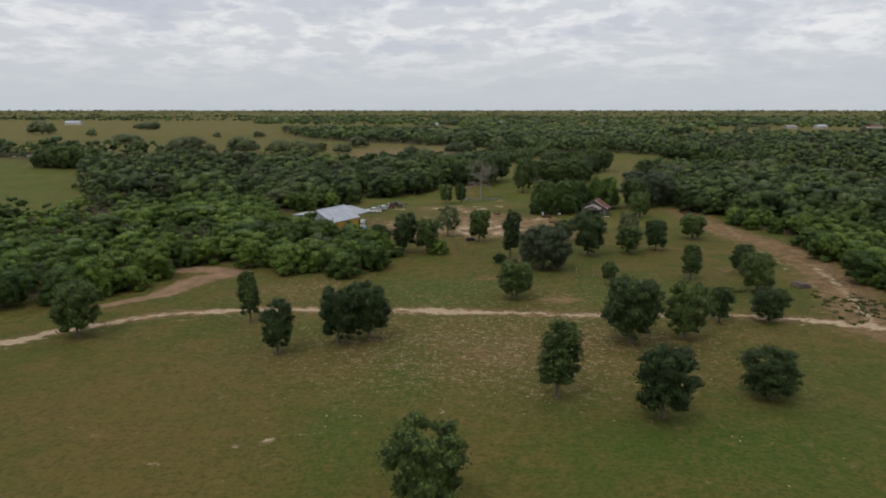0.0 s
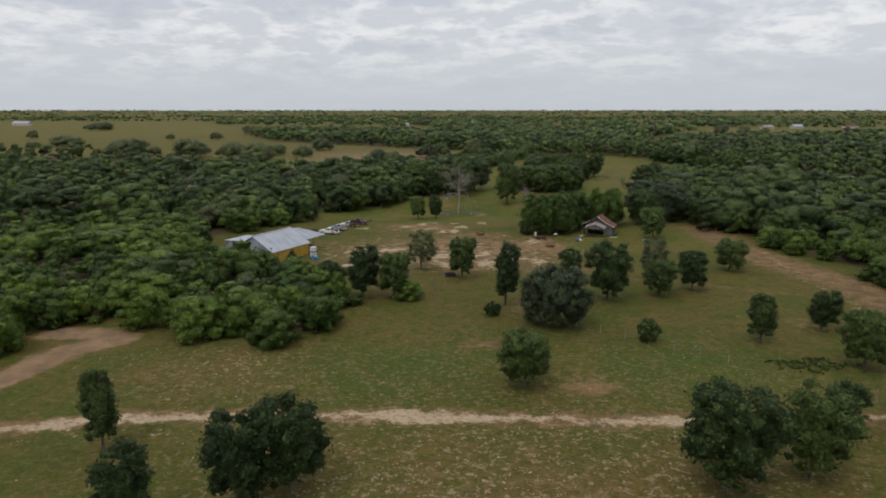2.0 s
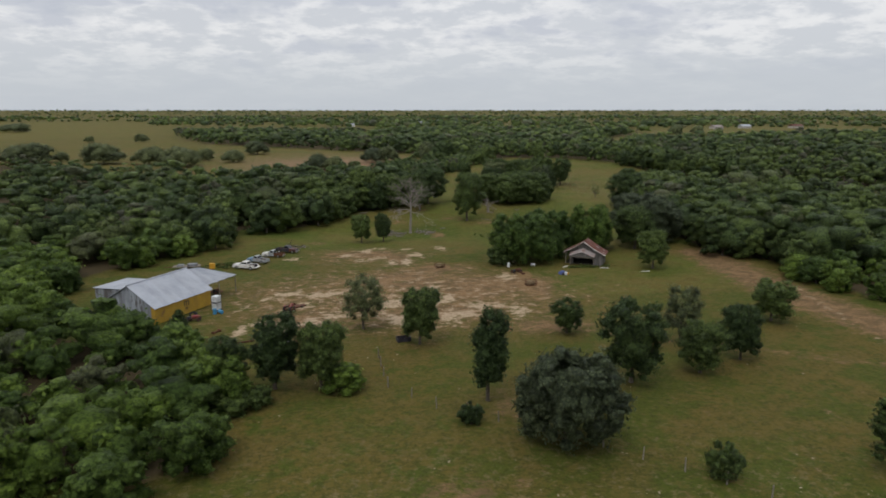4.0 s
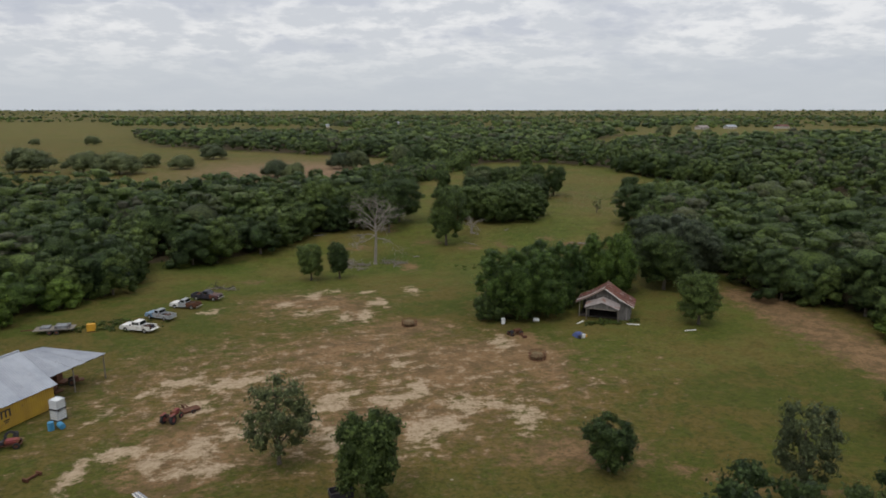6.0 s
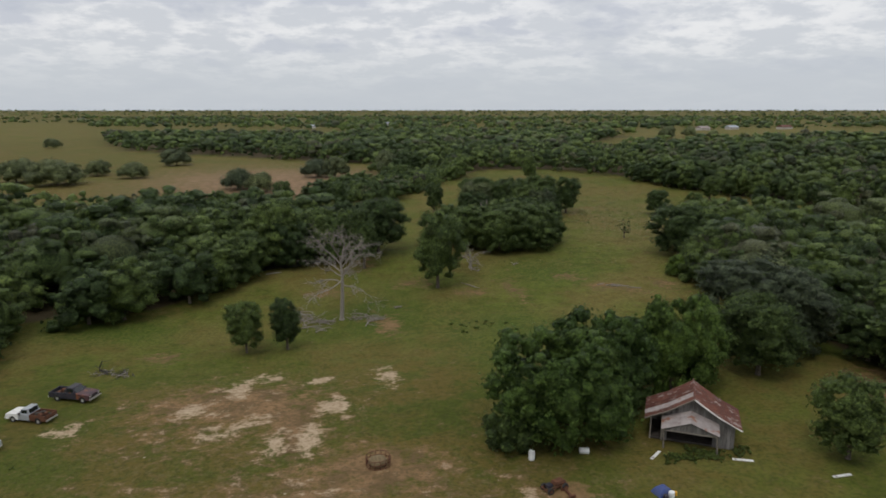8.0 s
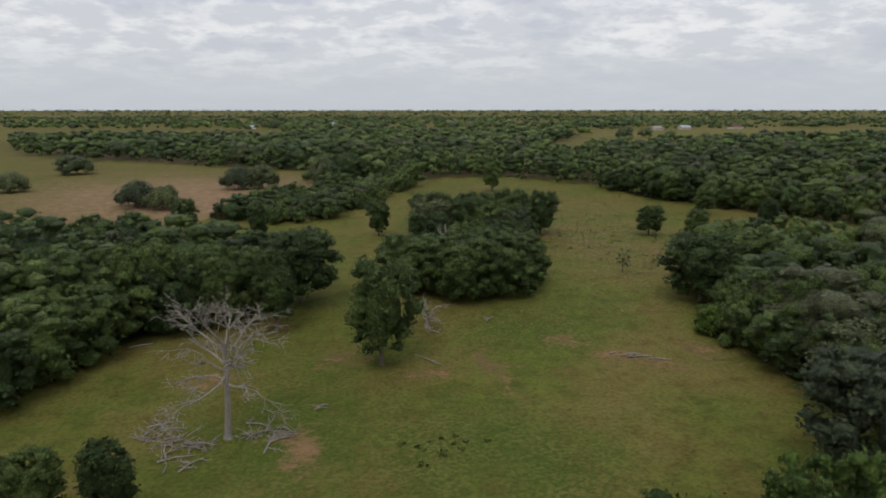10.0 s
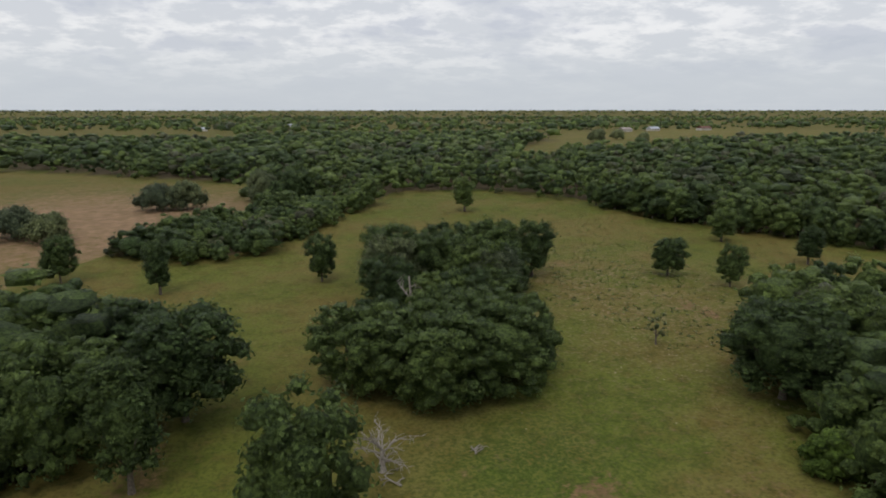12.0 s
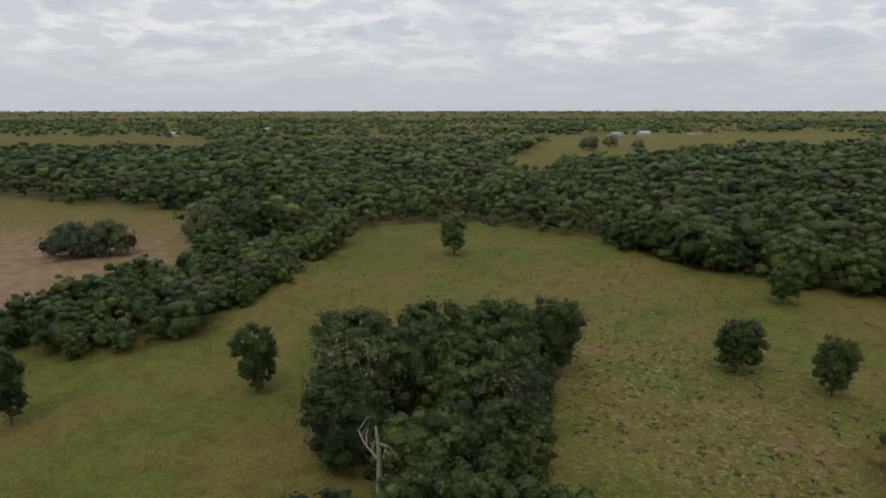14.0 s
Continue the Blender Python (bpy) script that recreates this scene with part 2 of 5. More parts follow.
def leaf_material(name, dark, light, grey=0.0):
    m, nt, b = material(name, 0.6)
    rnd = node(nt, "ShaderNodeNewGeometry")
    ob = node(nt, "ShaderNodeObjectInfo").outputs["Random"]
    stand = noise_of(nt, rnd.outputs["Position"], 0.16, 2)
    col = mixc(nt, rnd.outputs["Random Per Island"], mixc(nt, 1.0, dark, rgb(0.84, 0.84, 0.84), "MULTIPLY"), mixc(nt, 1.0, light, rgb(1.24, 1.24, 1.20), "MULTIPLY"))
    own = node(nt, "ShaderNodeAttribute", _attribute="tone").outputs["Fac"]
    shift = calc(nt, "FRACT", calc(nt, "ADD", own, ob), 0.0)
    shift = calc(nt, "ADD", calc(nt, "MULTIPLY", stand, 0.5), calc(nt, "MULTIPLY", shift, 0.6))
    tone = mixc(nt, ramp(nt, shift, 0.25, 0.85), rgb(0.66, 0.73, 0.77), rgb(1.50, 1.46, 1.22))
    col = mixc(nt, 1.0, col, tone, "MULTIPLY")
    col = mixc(nt, ramp(nt, calc(nt, "FRACT", calc(nt, "MULTIPLY", own, 7.3), 0.0), 0.84, 0.98), col, mixc(nt, 0.65, col, rgb(0.19, 0.175, 0.13)))
    if grey:
        col = mixc(nt, grey, col, rgb(0.16, 0.17, 0.12))
    # leaf grain; its dark end puts shaded gaps between leaves into the colour
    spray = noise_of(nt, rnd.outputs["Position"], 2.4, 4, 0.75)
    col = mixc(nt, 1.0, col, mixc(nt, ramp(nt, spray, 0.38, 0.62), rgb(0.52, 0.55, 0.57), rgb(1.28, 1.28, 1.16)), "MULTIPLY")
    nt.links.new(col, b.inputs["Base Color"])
    b.inputs["Specular IOR Level"].default_value = 0.26
    b.inputs["Roughness"].default_value = 0.5
    soft = node(nt, "ShaderNodeAttribute", _attribute="billow").outputs["Vector"]
    turn = nt.nodes.new("ShaderNodeVectorTransform")
    turn.vector_type, turn.convert_from, turn.convert_to = "NORMAL", "OBJECT", "WORLD"
    nt.links.new(soft, turn.inputs[0])
    # twigs and leaves roughen the billows
    clump = noise_of(nt, rnd.outputs["Position"], 1.7, 6, 0.78)
    turn = node(nt, "ShaderNodeBump", Strength=0.9, Distance=1.0, Height=clump, Normal=turn.outputs[0])
    nt.links.new(turn.outputs[0], b.inputs["Normal"])
    thin = node(nt, "ShaderNodeBsdfTranslucent", Color=col, Normal=turn.outputs[0])
    mix = node(nt, "ShaderNodeMixShader", Fac=0.42)
    out = nt.nodes["Material Output"]
    nt.links.new(b.outputs[0], mix.inputs[1])
    nt.links.new(thin.outputs[0], mix.inputs[2])
    nt.links.new(mix.outputs[0], out.inputs["Surface"])
    return m


def bark_material(name, a, c):
    m, nt, b = material(name, 0.9)
    p = place_of(nt)
    n = noise_of(nt, p, 7.0, 4, 0.7)
    nt.links.new(mixc(nt, ramp(nt, n, 0.3, 0.7), a, c), b.inputs["Base Color"])
    bump(nt, b, n, 0.6, 0.05)
    return m


GROUND = ground_material()
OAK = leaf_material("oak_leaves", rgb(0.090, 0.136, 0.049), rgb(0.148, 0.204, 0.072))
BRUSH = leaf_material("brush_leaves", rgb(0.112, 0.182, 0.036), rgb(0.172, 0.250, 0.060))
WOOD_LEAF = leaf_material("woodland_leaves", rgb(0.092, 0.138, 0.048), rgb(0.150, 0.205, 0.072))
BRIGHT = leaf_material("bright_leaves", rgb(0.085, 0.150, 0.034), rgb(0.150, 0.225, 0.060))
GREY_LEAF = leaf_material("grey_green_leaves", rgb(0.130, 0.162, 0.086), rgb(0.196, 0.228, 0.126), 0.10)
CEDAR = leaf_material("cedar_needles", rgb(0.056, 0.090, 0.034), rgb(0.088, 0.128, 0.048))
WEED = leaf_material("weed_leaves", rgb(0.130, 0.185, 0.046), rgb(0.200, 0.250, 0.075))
BARK = bark_material("bark", rgb(0.07, 0.055, 0.042), rgb(0.17, 0.145, 0.115))
DEADWOOD = bark_material("dead_wood", rgb(0.16, 0.14, 0.12), rgb(0.32, 0.29, 0.25))

# ---------------------------------------------------------------- mesh helpers
def quads_mesh(name, verts, faces, mat, soft=None):
    """A mesh of four-cornered faces out of arrays. soft: for leaves, the way each one's clump bulges."""
    me = bpy.data.meshes.new(name)
    n = len(faces)
    me.vertices.add(len(verts))
    me.vertices.foreach_set("co", np.ascontiguousarray(verts, np.float32).ravel())
    me.loops.add(n * 4)
    me.loops.foreach_set("vertex_index", np.ascontiguousarray(faces, np.int32).ravel())
    me.polygons.add(n)
    me.polygons.foreach_set("loop_start", np.arange(0, n * 4, 4, dtype=np.int32))
    me.update(calc_edges=True)
    me.materials.append(mat)
    if soft is not None:
        me.attributes.new("billow", "FLOAT_VECTOR", "POINT").data.foreach_set("vector", np.ascontiguousarray(soft, np.float32).ravel())
    return me


def mesh_of(name, bm, mat):
    me = bpy.data.meshes.new(name)
    bm.to_mesh(me)
    bm.free()
    me.materials.append(mat)
    return me


def part(name, bm, mat, parent=None, label=""):
    """One mesh object out of a bmesh, under a thing or a part."""
    ob = new(name, mesh_of(name, bm, mat))
    if parent:
        ob.parent = parent
    if label:
        ob["label"] = label
    return ob


def box(bm, x0, x1, y0, y1, z0, z1, m=None):
    v = [bm.verts.new(c) for c in ((x0, y0, z0), (x1, y0, z0), (x1, y1, z0), (x0, y1, z0), (x0, y0, z1), (x1, y0, z1), (x1, y1, z1), (x0, y1, z1))]
    for f in ((3, 2, 1, 0), (4, 5, 6, 7), (0, 1, 5, 4), (1, 2, 6, 5), (2, 3, 7, 6), (3, 0, 4, 7)):
        bm.faces.new([v[i] for i in f])
    if m is not None:
        bmesh.ops.transform(bm, matrix=m, verts=v)
    return v


def tube(bm, pts, radii, sides=7):
    """A tapering limb through points."""
    rings = []
    for i, (p, r) in enumerate(zip(pts, radii)):
        p = Vector(p)
        d = (Vector(pts[min(i + 1, len(pts) - 1)]) - Vector(pts[max(i - 1, 0)])).normalized()
        a = d.orthogonal().normalized()
        c = d.cross(a)
        rings.append([bm.verts.new(p + r * (math.cos(k * math.tau / sides) * a + math.sin(k * math.tau / sides) * c)) for k in range(sides)])
    for lo, hi in zip(rings, rings[1:]):
        best = min(range(sides), key=lambda s: (lo[0].co - hi[s].co).length)
        for k in range(sides):
            bm.faces.new((lo[k], lo[(k + 1) % sides], hi[(k + 1 + best) % sides], hi[(k + best) % sides]))
    bm.faces.new(rings[0][::-1])
    bm.faces.new(rings[-1])


# ---------------------------------------------------------------- the ground
def steps(lo, hi, fine, edge, grow=1.16):
    line = list(np.arange(lo, hi + fine, fine))
    d = fine
    while line[-1] < edge:
        d = min(d * grow, 160)
        line.append(line[-1] + d)
    d = fine
    while line[0] > -edge:
        d = min(d * grow, 160)
        line.insert(0, line[0] - d)
    return np.array(line)


def build_ground():
    xs, ys = steps(-85, 170, 1.6, 4950), steps(40, 450, 1.6, 4950)
    gx, gy = np.meshgrid(xs, ys)
    x, y = gx.ravel(), gy.ravel()
    rng = np.random.default_rng(4)
    z = land(x, y) + np.where(np.hypot(x, y - 175) < 400, rng.normal(0, 0.035, x.size), 0)
    nx, ny = len(xs), len(ys)
    i = (np.arange(ny - 1)[:, None] * nx + np.arange(nx - 1)[None]).ravel()
    me = quads_mesh("ground", np.stack([x, y, z], 1), np.stack([i, i + 1, i + nx + 1, i + nx], 1), GROUND)

    def spots(pts, r):
        best = np.zeros(x.size)
        for k, (px, py) in enumerate(pts):
            a = 1.0 + 0.5 * math.sin(k * 2.3)
            rr = r * (0.75 + 0.5 * ((k * 0.618) % 1))
            best = np.maximum(best, np.exp(-(((x - px) / a) ** 2 + ((y - py) * a) ** 2) / (rr * rr)))
        return best

    far = to_line(FLOWN, x, y)
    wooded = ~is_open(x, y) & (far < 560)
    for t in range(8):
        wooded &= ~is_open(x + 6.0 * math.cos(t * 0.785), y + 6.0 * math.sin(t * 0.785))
    yard = np.maximum(np.exp(-(((x - 10) / 36) ** 2 + ((y - 184) / 24) ** 2) ** 2), 0.7 * np.exp(-(((x - 5) / 17) ** 2 + ((y - 217) / 15) ** 2) ** 2))
    lane = to_line(LANE, x, y)
    pale = 0.86 * np.exp(-((lane / 1.2) ** 4)) * (0.80 + 0.20 * np.sin(x * 0.21 + 1.0)) + 0.74 * spots(PALE_SPOTS, 2.3)
    pale = np.maximum(pale, 0.30 * np.exp(-((to_line([(a, b - 3.4) for a, b in LANE], x, y) / 0.8) ** 2)))
    pale = np.maximum(pale, 0.30 * np.exp(-(to_line(TRAIL, x, y) / 0.9) ** 2))
    pale = np.maximum(pale, 0.50 * np.exp(-(to_line(ROAD[:4], x, y) / 1.4) ** 2))
    pale = np.maximum(pale, 0.36 * np.exp(-(to_line(RUTS, x, y) / 1.0) ** 2))
    pale = np.maximum(pale, 0.42 * np.exp(-(to_line(SHED_TRAIL, x, y) / 0.8) ** 2))
    pale = np.maximum(pale, 0.30 * yard)
    pale = np.maximum(pale, 0.14 * (far > 900))
    dirt = 0.53 * yard + 0.52 * spots(BARE_SPOTS, 4.6)
    dirt = np.maximum(dirt, 0.80 * np.exp(-(to_line(ROAD, x, y) / 6.5) ** 2))
    dirt = np.maximum(dirt, 0.46 * np.exp(-(to_line(DRIVE, x, y) / 1.8) ** 2))
    dirt = np.maximum(dirt, 0.80 * np.exp(-(lane / 2.0) ** 2))
    ring = np.hypot(x - 10.1, (y - 193.6) * 1.1)
    dirt = np.maximum(dirt, 0.75 * np.exp(-((ring - 2.9) / 1.1) ** 2))
    dirt = np.where(ring < 1.8, 0.3, dirt)
    stony = np.exp(-(((x - 10) / 26) ** 2 + ((y - 84) / 12) ** 2)) + 0.7 * np.exp(-(((x + 22) / 10) ** 2 + ((y - 116) / 8) ** 2))
    dirt = np.maximum(dirt, 0.36 * np.clip(stony, 0, 1))
    lush = np.clip(0.9 * spots(LUSH_SPOTS, 9) + 0.5 * inside(PADDOCK, x, y) + 0.35 * np.exp(-((x - 35) / 25) ** 2 - ((y - 55) / 18) ** 2), 0, 1)
    dry = np.clip(0.5 * np.exp(-((x + 30) / 30) ** 2 - ((y - 62) / 22) ** 2) + 0.6 * np.clip(stony, 0, 1) + 0.30 * yard
                  + 0.08 * inside(FRONT, x, y) + 0.25 * inside(BACK, x, y) + 0.5 * inside(LEFT, x, y) + 0.6 * inside(FAR, x, y) + 0.35 * (far > 560), 0, 1)
    red = 0.52 * inside(LEFT, x, y) * np.exp(-((y - 395) / 60) ** 2 - ((x - 5) / 60) ** 2) + 0.30 * inside(LEFT, x, y) * np.exp(-((y - 440) / 70) ** 2 - ((x + 20) / 60) ** 2)
    cover = np.stack([dirt, lush, pale, dry], 1)
    strewn = np.clip(stony + 0.5 * np.exp(-(((x - 12) / 45) ** 2 + ((y - 104) / 26) ** 2)) + 0.35 * yard + 0.75 * np.exp(-(((x - 95) / 30) ** 2 + ((y - 320) / 40) ** 2)) + 0.03, 0, 1)
    red = np.maximum(red, np.exp(-(to_line(SPUR, x, y) / (1.4 + 1.3 * ease(108, 116, y))) ** 4))
    fresh = np.clip(0.75 * inside(BACK, x, y) + 0.45 * inside(LEFT, x, y) + 0.8 * inside(PADDOCK, x, y) + 0.6 * inside(FAR, x, y) + 0.75 * inside(YARD, x, y) * ease(215, 245, y)
                    + 0.50 * inside(YARD, x, y) * ease(30, 46, x) + 0.3 * (far > 560), 0, 0.9)
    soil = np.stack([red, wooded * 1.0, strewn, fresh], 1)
    for name, data in (("cover", cover), ("soil", soil)):
        a = me.color_attributes.new(name, "FLOAT_COLOR", "POINT")
        a.data.foreach_set("color", np.ascontiguousarray(data, np.float32).ravel())
    me.attributes.new("trodden", "FLOAT", "POINT").data.foreach_set("value", np.ascontiguousarray(0.80 * spots(TRODDEN_SPOTS, 2.7), np.float32))
    me.polygons.foreach_set("use_smooth", np.ones(len(me.polygons), bool))
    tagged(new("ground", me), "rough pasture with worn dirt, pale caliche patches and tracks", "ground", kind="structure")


build_ground()

# ---------------------------------------------------------------- crowns
def core_shape(n=3, dome=False):
    """A cube's faces drawn out to a ball, as four-cornered faces on shared corners; a dome has no underside."""
    verts, faces, known = [], [], {}

    def corner(p):
        p = np.array(p) / np.linalg.norm(p)
        key = tuple(np.round(p, 4) + 0.0)
        if key not in known:
            known[key] = len(verts)
            verts.append(p)
        return known[key]

    for axis in range(3):
        for sign in (-1, 1):
            if dome and axis == 2 and sign < 0:
                continue
            grid = []
            for a in np.linspace(-1, 1, n + 1):
                for c in np.linspace(-1, 1, n + 1):
                    p = [0, 0, 0]
                    p[axis], p[(axis + 1) % 3], p[(axis + 2) % 3] = sign, math.tan(a * 0.785), math.tan(c * 0.785) * sign
                    grid.append(corner(p))
            for i in range(n):
                for j in range(n):
                    k = i * (n + 1) + j
                    faces.append((grid[k], grid[k + n + 1], grid[k + n + 2], grid[k + 1]))
    return np.array(verts), np.array(faces)


CORE = core_shape(3)
BALL = core_shape(2)
DOME = core_shape(2, True)


def crown(seed, h, w, form, puffs, leaves, leaf, foot=0.16, core=0.0, shape=None):
    """Corners and faces of a crown: billows of foliage over an uneven envelope, with loose sprays on them.
    h, w: height and width of the tree; leaf: a spray's length; shape: the ball that a billow is drawn from."""
    rng = np.random.default_rng(seed)
    bv, bf = shape or BALL
    low = h * foot
    u = (np.arange(puffs) + rng.random(puffs)) / puffs
    turn = np.arange(puffs) * 2.4 + rng.uniform(-0.5, 0.5, puffs)
    if form == "cone":
        span = ((1 - u) ** 0.75 * 0.42 + 0.03) * w
        r = (0.11 + 0.10 * (1 - u)) * w * rng.uniform(0.8, 1.25, puffs)
    elif form == "column":
        span = np.sin(np.pi * (0.22 + 0.66 * u)) ** 0.6 * 0.33 * w
        r = w * rng.uniform(0.10, 0.21, puffs)
    elif form == "oval":
        span = np.sin(np.pi * (0.16 + 0.72 * u)) ** 0.8 * 0.39 * w
        r = w * rng.uniform(0.10, 0.20, puffs)
    elif form == "broad":
        span = np.sqrt(1 - u ** 2) * 0.41 * w
        r = w * rng.uniform(0.10, 0.19, puffs)
    else:
        span = np.sin(np.pi * (0.20 + 0.62 * u)) ** 0.7 * 0.40 * w
        r = w * rng.uniform(0.08, 0.18, puffs) * (1.0 if puffs > 20 else 1.25)
    # wide crowns are made of more and smaller billows
    r = r * (min(1.0, 6.2 / w) ** 0.55 if puffs > 40 else 1.0)
    reach = span * np.sqrt(rng.uniform(0.45, 1.15, puffs)) + (0.16 * w - r if puffs > 60 else 0.0)
    cz = low + (1.0 if foot > 0.06 else 0.7) * r + u * (h - low - 1.8 * r)
    lop = 0.09 * w * rng.normal(0, 1, 2)
    c = np.stack([reach * np.cos(turn) + lop[0] * u, reach * np.sin(turn) + lop[1] * u, cz], 1)
    middle = np.array([0, 0, low + (h - low) * 0.38])

    def swell(p, d, n):
        whole = p - middle
        whole = whole / (np.linalg.norm(whole, axis=-1, keepdims=True) + 1e-6)
        out = 0.50 * d + 0.62 * whole + 0.30 * n
        return out / (np.linalg.norm(out, axis=-1, keepdims=True) + 1e-6)

    # the billows, each lumpy in its own way
    lump = 1 + 0.17 * np.sin(bv[None] @ rng.normal(0, 2.6, (puffs, 3, 3))).sum(2)
    stretch = np.stack([rng.uniform(0.9, 1.15, puffs), rng.uniform(0.9, 1.15, puffs), rng.uniform(0.72, 0.95, puffs)], 1)
    bodies = c[:, None] + bv[None] * (lump * (0.46 if form == "open" else 0.62 if puffs > 30 else 0.78) * r[:, None])[:, :, None] * stretch[:, None]
    way = np.broadcast_to(bv[None], bodies.shape)
    verts = bodies.reshape(-1, 3)
    soft = swell(bodies, 0.75 * way, 0.0).reshape(-1, 3)
    faces = (bf[None] + (np.arange(puffs) * len(bv))[:, None, None]).reshape(-1, 4)
    # sprays on the billows; a few stand out from the crown
    share = r ** 2 / (r ** 2).sum()
    pick = rng.choice(puffs, int(leaves * 2.0), p=share)
    d = rng.normal(0, 1, (len(pick), 3))
    d /= np.linalg.norm(d, axis=1)[:, None]
    if foot > 0.06:
        d[:, 2] = np.where(d[:, 2] < -0.55, -d[:, 2], d[:, 2])
    far_out = np.where(rng.random(len(pick)) < 0.10, rng.uniform(1.08, 1.36, len(pick)), rng.uniform(0.64, 1.10, len(pick)))
    p = c[pick] + d * stretch[pick] * (r[pick] * far_out)[:, None]
    deep = np.zeros(len(pick), bool)
    for k in range(puffs):
        deep |= (np.linalg.norm((p - c[k]) / stretch[k], axis=1) < 0.56 * r[k])
    p, d = p[~deep][:leaves], d[~deep][:leaves]
    n = d + rng.normal(0, 0.6, d.shape) + np.array([0, 0, 0.3])
    n /= np.linalg.norm(n, axis=1)[:, None]
    a = np.cross(n, rng.normal(0, 1, n.shape))
    a /= np.linalg.norm(a, axis=1)[:, None]
    b = np.cross(n, a)
    s = (leaf * rng.uniform(0.5, 1.2, len(p)))[:, None]
    sprays = np.stack([p - a * s * 0.55, p + b * s * 0.36 - n * s * 0.10, p + a * s * 0.55, p - b * s * 0.36 - n * s * 0.10], 1).reshape(-1, 3)
    faces = np.concatenate([faces, np.arange(len(sprays)).reshape(-1, 4) + len(verts)])
    verts = np.concatenate([verts, sprays])
    soft = np.concatenate([soft, np.repeat(swell(p, d, 2.0 * n + rng.normal(0, 0.4, n.shape)), 4, axis=0)])
    if core:
        cv, cf = CORE
        half = np.array([w * 0.5, w * 0.5, (h - low) * 0.56]) * core
        body = cv * half + np.array([0, 0, low + (h - low) * (0.46 if foot > 0.06 else 0.42)])
        faces = np.concatenate([faces, cf + len(verts)])
        verts = np.concatenate([verts, body])
        soft = np.concatenate([soft, cv])
    return verts, faces, soft


def leafy(name, made, mat):
    verts, faces, soft = made
    return quads_mesh(name, verts, faces, mat, soft)


def trunk_mesh(name, seed, h, w, foot, mat):
    rng = random.Random(seed)
    bm = bmesh.new()
    thick = 0.020 * h + 0.03
    lean = (rng.uniform(-0.2, 0.2), rng.uniform(-0.2, 0.2))
    tube(bm, [(0, 0, -0.15), (0, 0, 0.25), (lean[0] * 0.4, lean[1] * 0.4, h * 0.3), (lean[0], lean[1], h * 0.72)], [thick * 1.5, thick, thick * 0.8, thick * 0.25])
    for k in range(4):
        t = k * 1.7 + rng.random()
        z = h * rng.uniform(max(foot, 0.16), 0.36)
        tube(bm, [(0, 0, z), (w * 0.13 * math.cos(t), w * 0.13 * math.sin(t), z + h * 0.10), (w * 0.30 * math.cos(t), w * 0.30 * math.sin(t), z + h * 0.26)],
             [thick * 0.55, thick * 0.4, thick * 0.12], 5)
    return mesh_of(name, bm, mat)


def tree(seed, h, w, form, mat, puffs, leaves, leaf, foot=0.16):
    """A tree: an empty at its foot with trunk and crown."""
    root = new("tree")
    t = new("trunk", trunk_mesh("trunk", seed, h, w, foot, BARK))
    t.parent = root
    c = new("crown", leafy("crown", crown(seed, h, w, form, puffs, leaves, leaf, foot, {"cone": 0.34, "open": 0.2}.get(form, 0.54)), mat))
    c.parent = root
    return root


# models, each copied about the place: key -> (height, width, thing)
MODELS = {}
for key, seed, h, w, form, mat, puffs, leaves, leaf, foot in (
        ("oak", 11, 8.2, 6.2, "round", OAK, 66, 4000, 0.29, 0.09), ("oak2", 12, 8.0, 6.0, "round", OAK, 52, 3700, 0.29, 0.07),
        ("slim", 13, 8.4, 4.4, "column", OAK, 46, 3000, 0.27, 0.12), ("slim2", 14, 7.8, 4.4, "oval", OAK, 44, 2900, 0.27, 0.09),
        ("cedar", 15, 9.0, 4.4, "cone", CEDAR, 56, 2800, 0.26, 0.10), ("grey", 16, 9.0, 9.0, "round", GREY_LEAF, 110, 5400, 0.32, 0.04),
        ("greysmall", 17, 8.0, 6.2, "open", GREY_LEAF, 42, 3000, 0.30, 0.13), ("broad", 18, 11.5, 12.5, "round", OAK, 150, 6400, 0.40, 0.03),
        ("shade", 27, 10.5, 12.5, "round", BRIGHT, 150, 6800, 0.40, 0.04),
        ("green", 19, 10.5, 9.5, "round", WOOD_LEAF, 90, 4200, 0.38, 0.04), ("liveoak", 28, 7.6, 10.0, "broad", GREY_LEAF, 36, 1600, 0.50, 0.05), ("bush", 20, 3.0, 3.2, "round", OAK, 18, 1000, 0.24, 0.0),
        ("sapling", 21, 4.6, 3.2, "open", GREY_LEAF, 10, 420, 0.20, 0.18), ("mesquite", 22, 6.0, 6.4, "broad", BRUSH, 26, 1200, 0.42, 0.0),
        ("mesquite2", 23, 6.6, 6.0, "round", BRUSH, 26, 1200, 0.42, 0.0), ("edge", 24, 10.5, 8.4, "round", WOOD_LEAF, 24, 720, 0.60, 0.02),
        ("edge2", 25, 9.5, 8.8, "broad", WOOD_LEAF, 24, 720, 0.60, 0.02), ("edge3", 26, 10.0, 7.6, "oval", OAK, 24, 720, 0.60, 0.02)):
    MODELS[key] = [h, w, tree(seed, h, w, form, mat, puffs, leaves, leaf, foot), False]

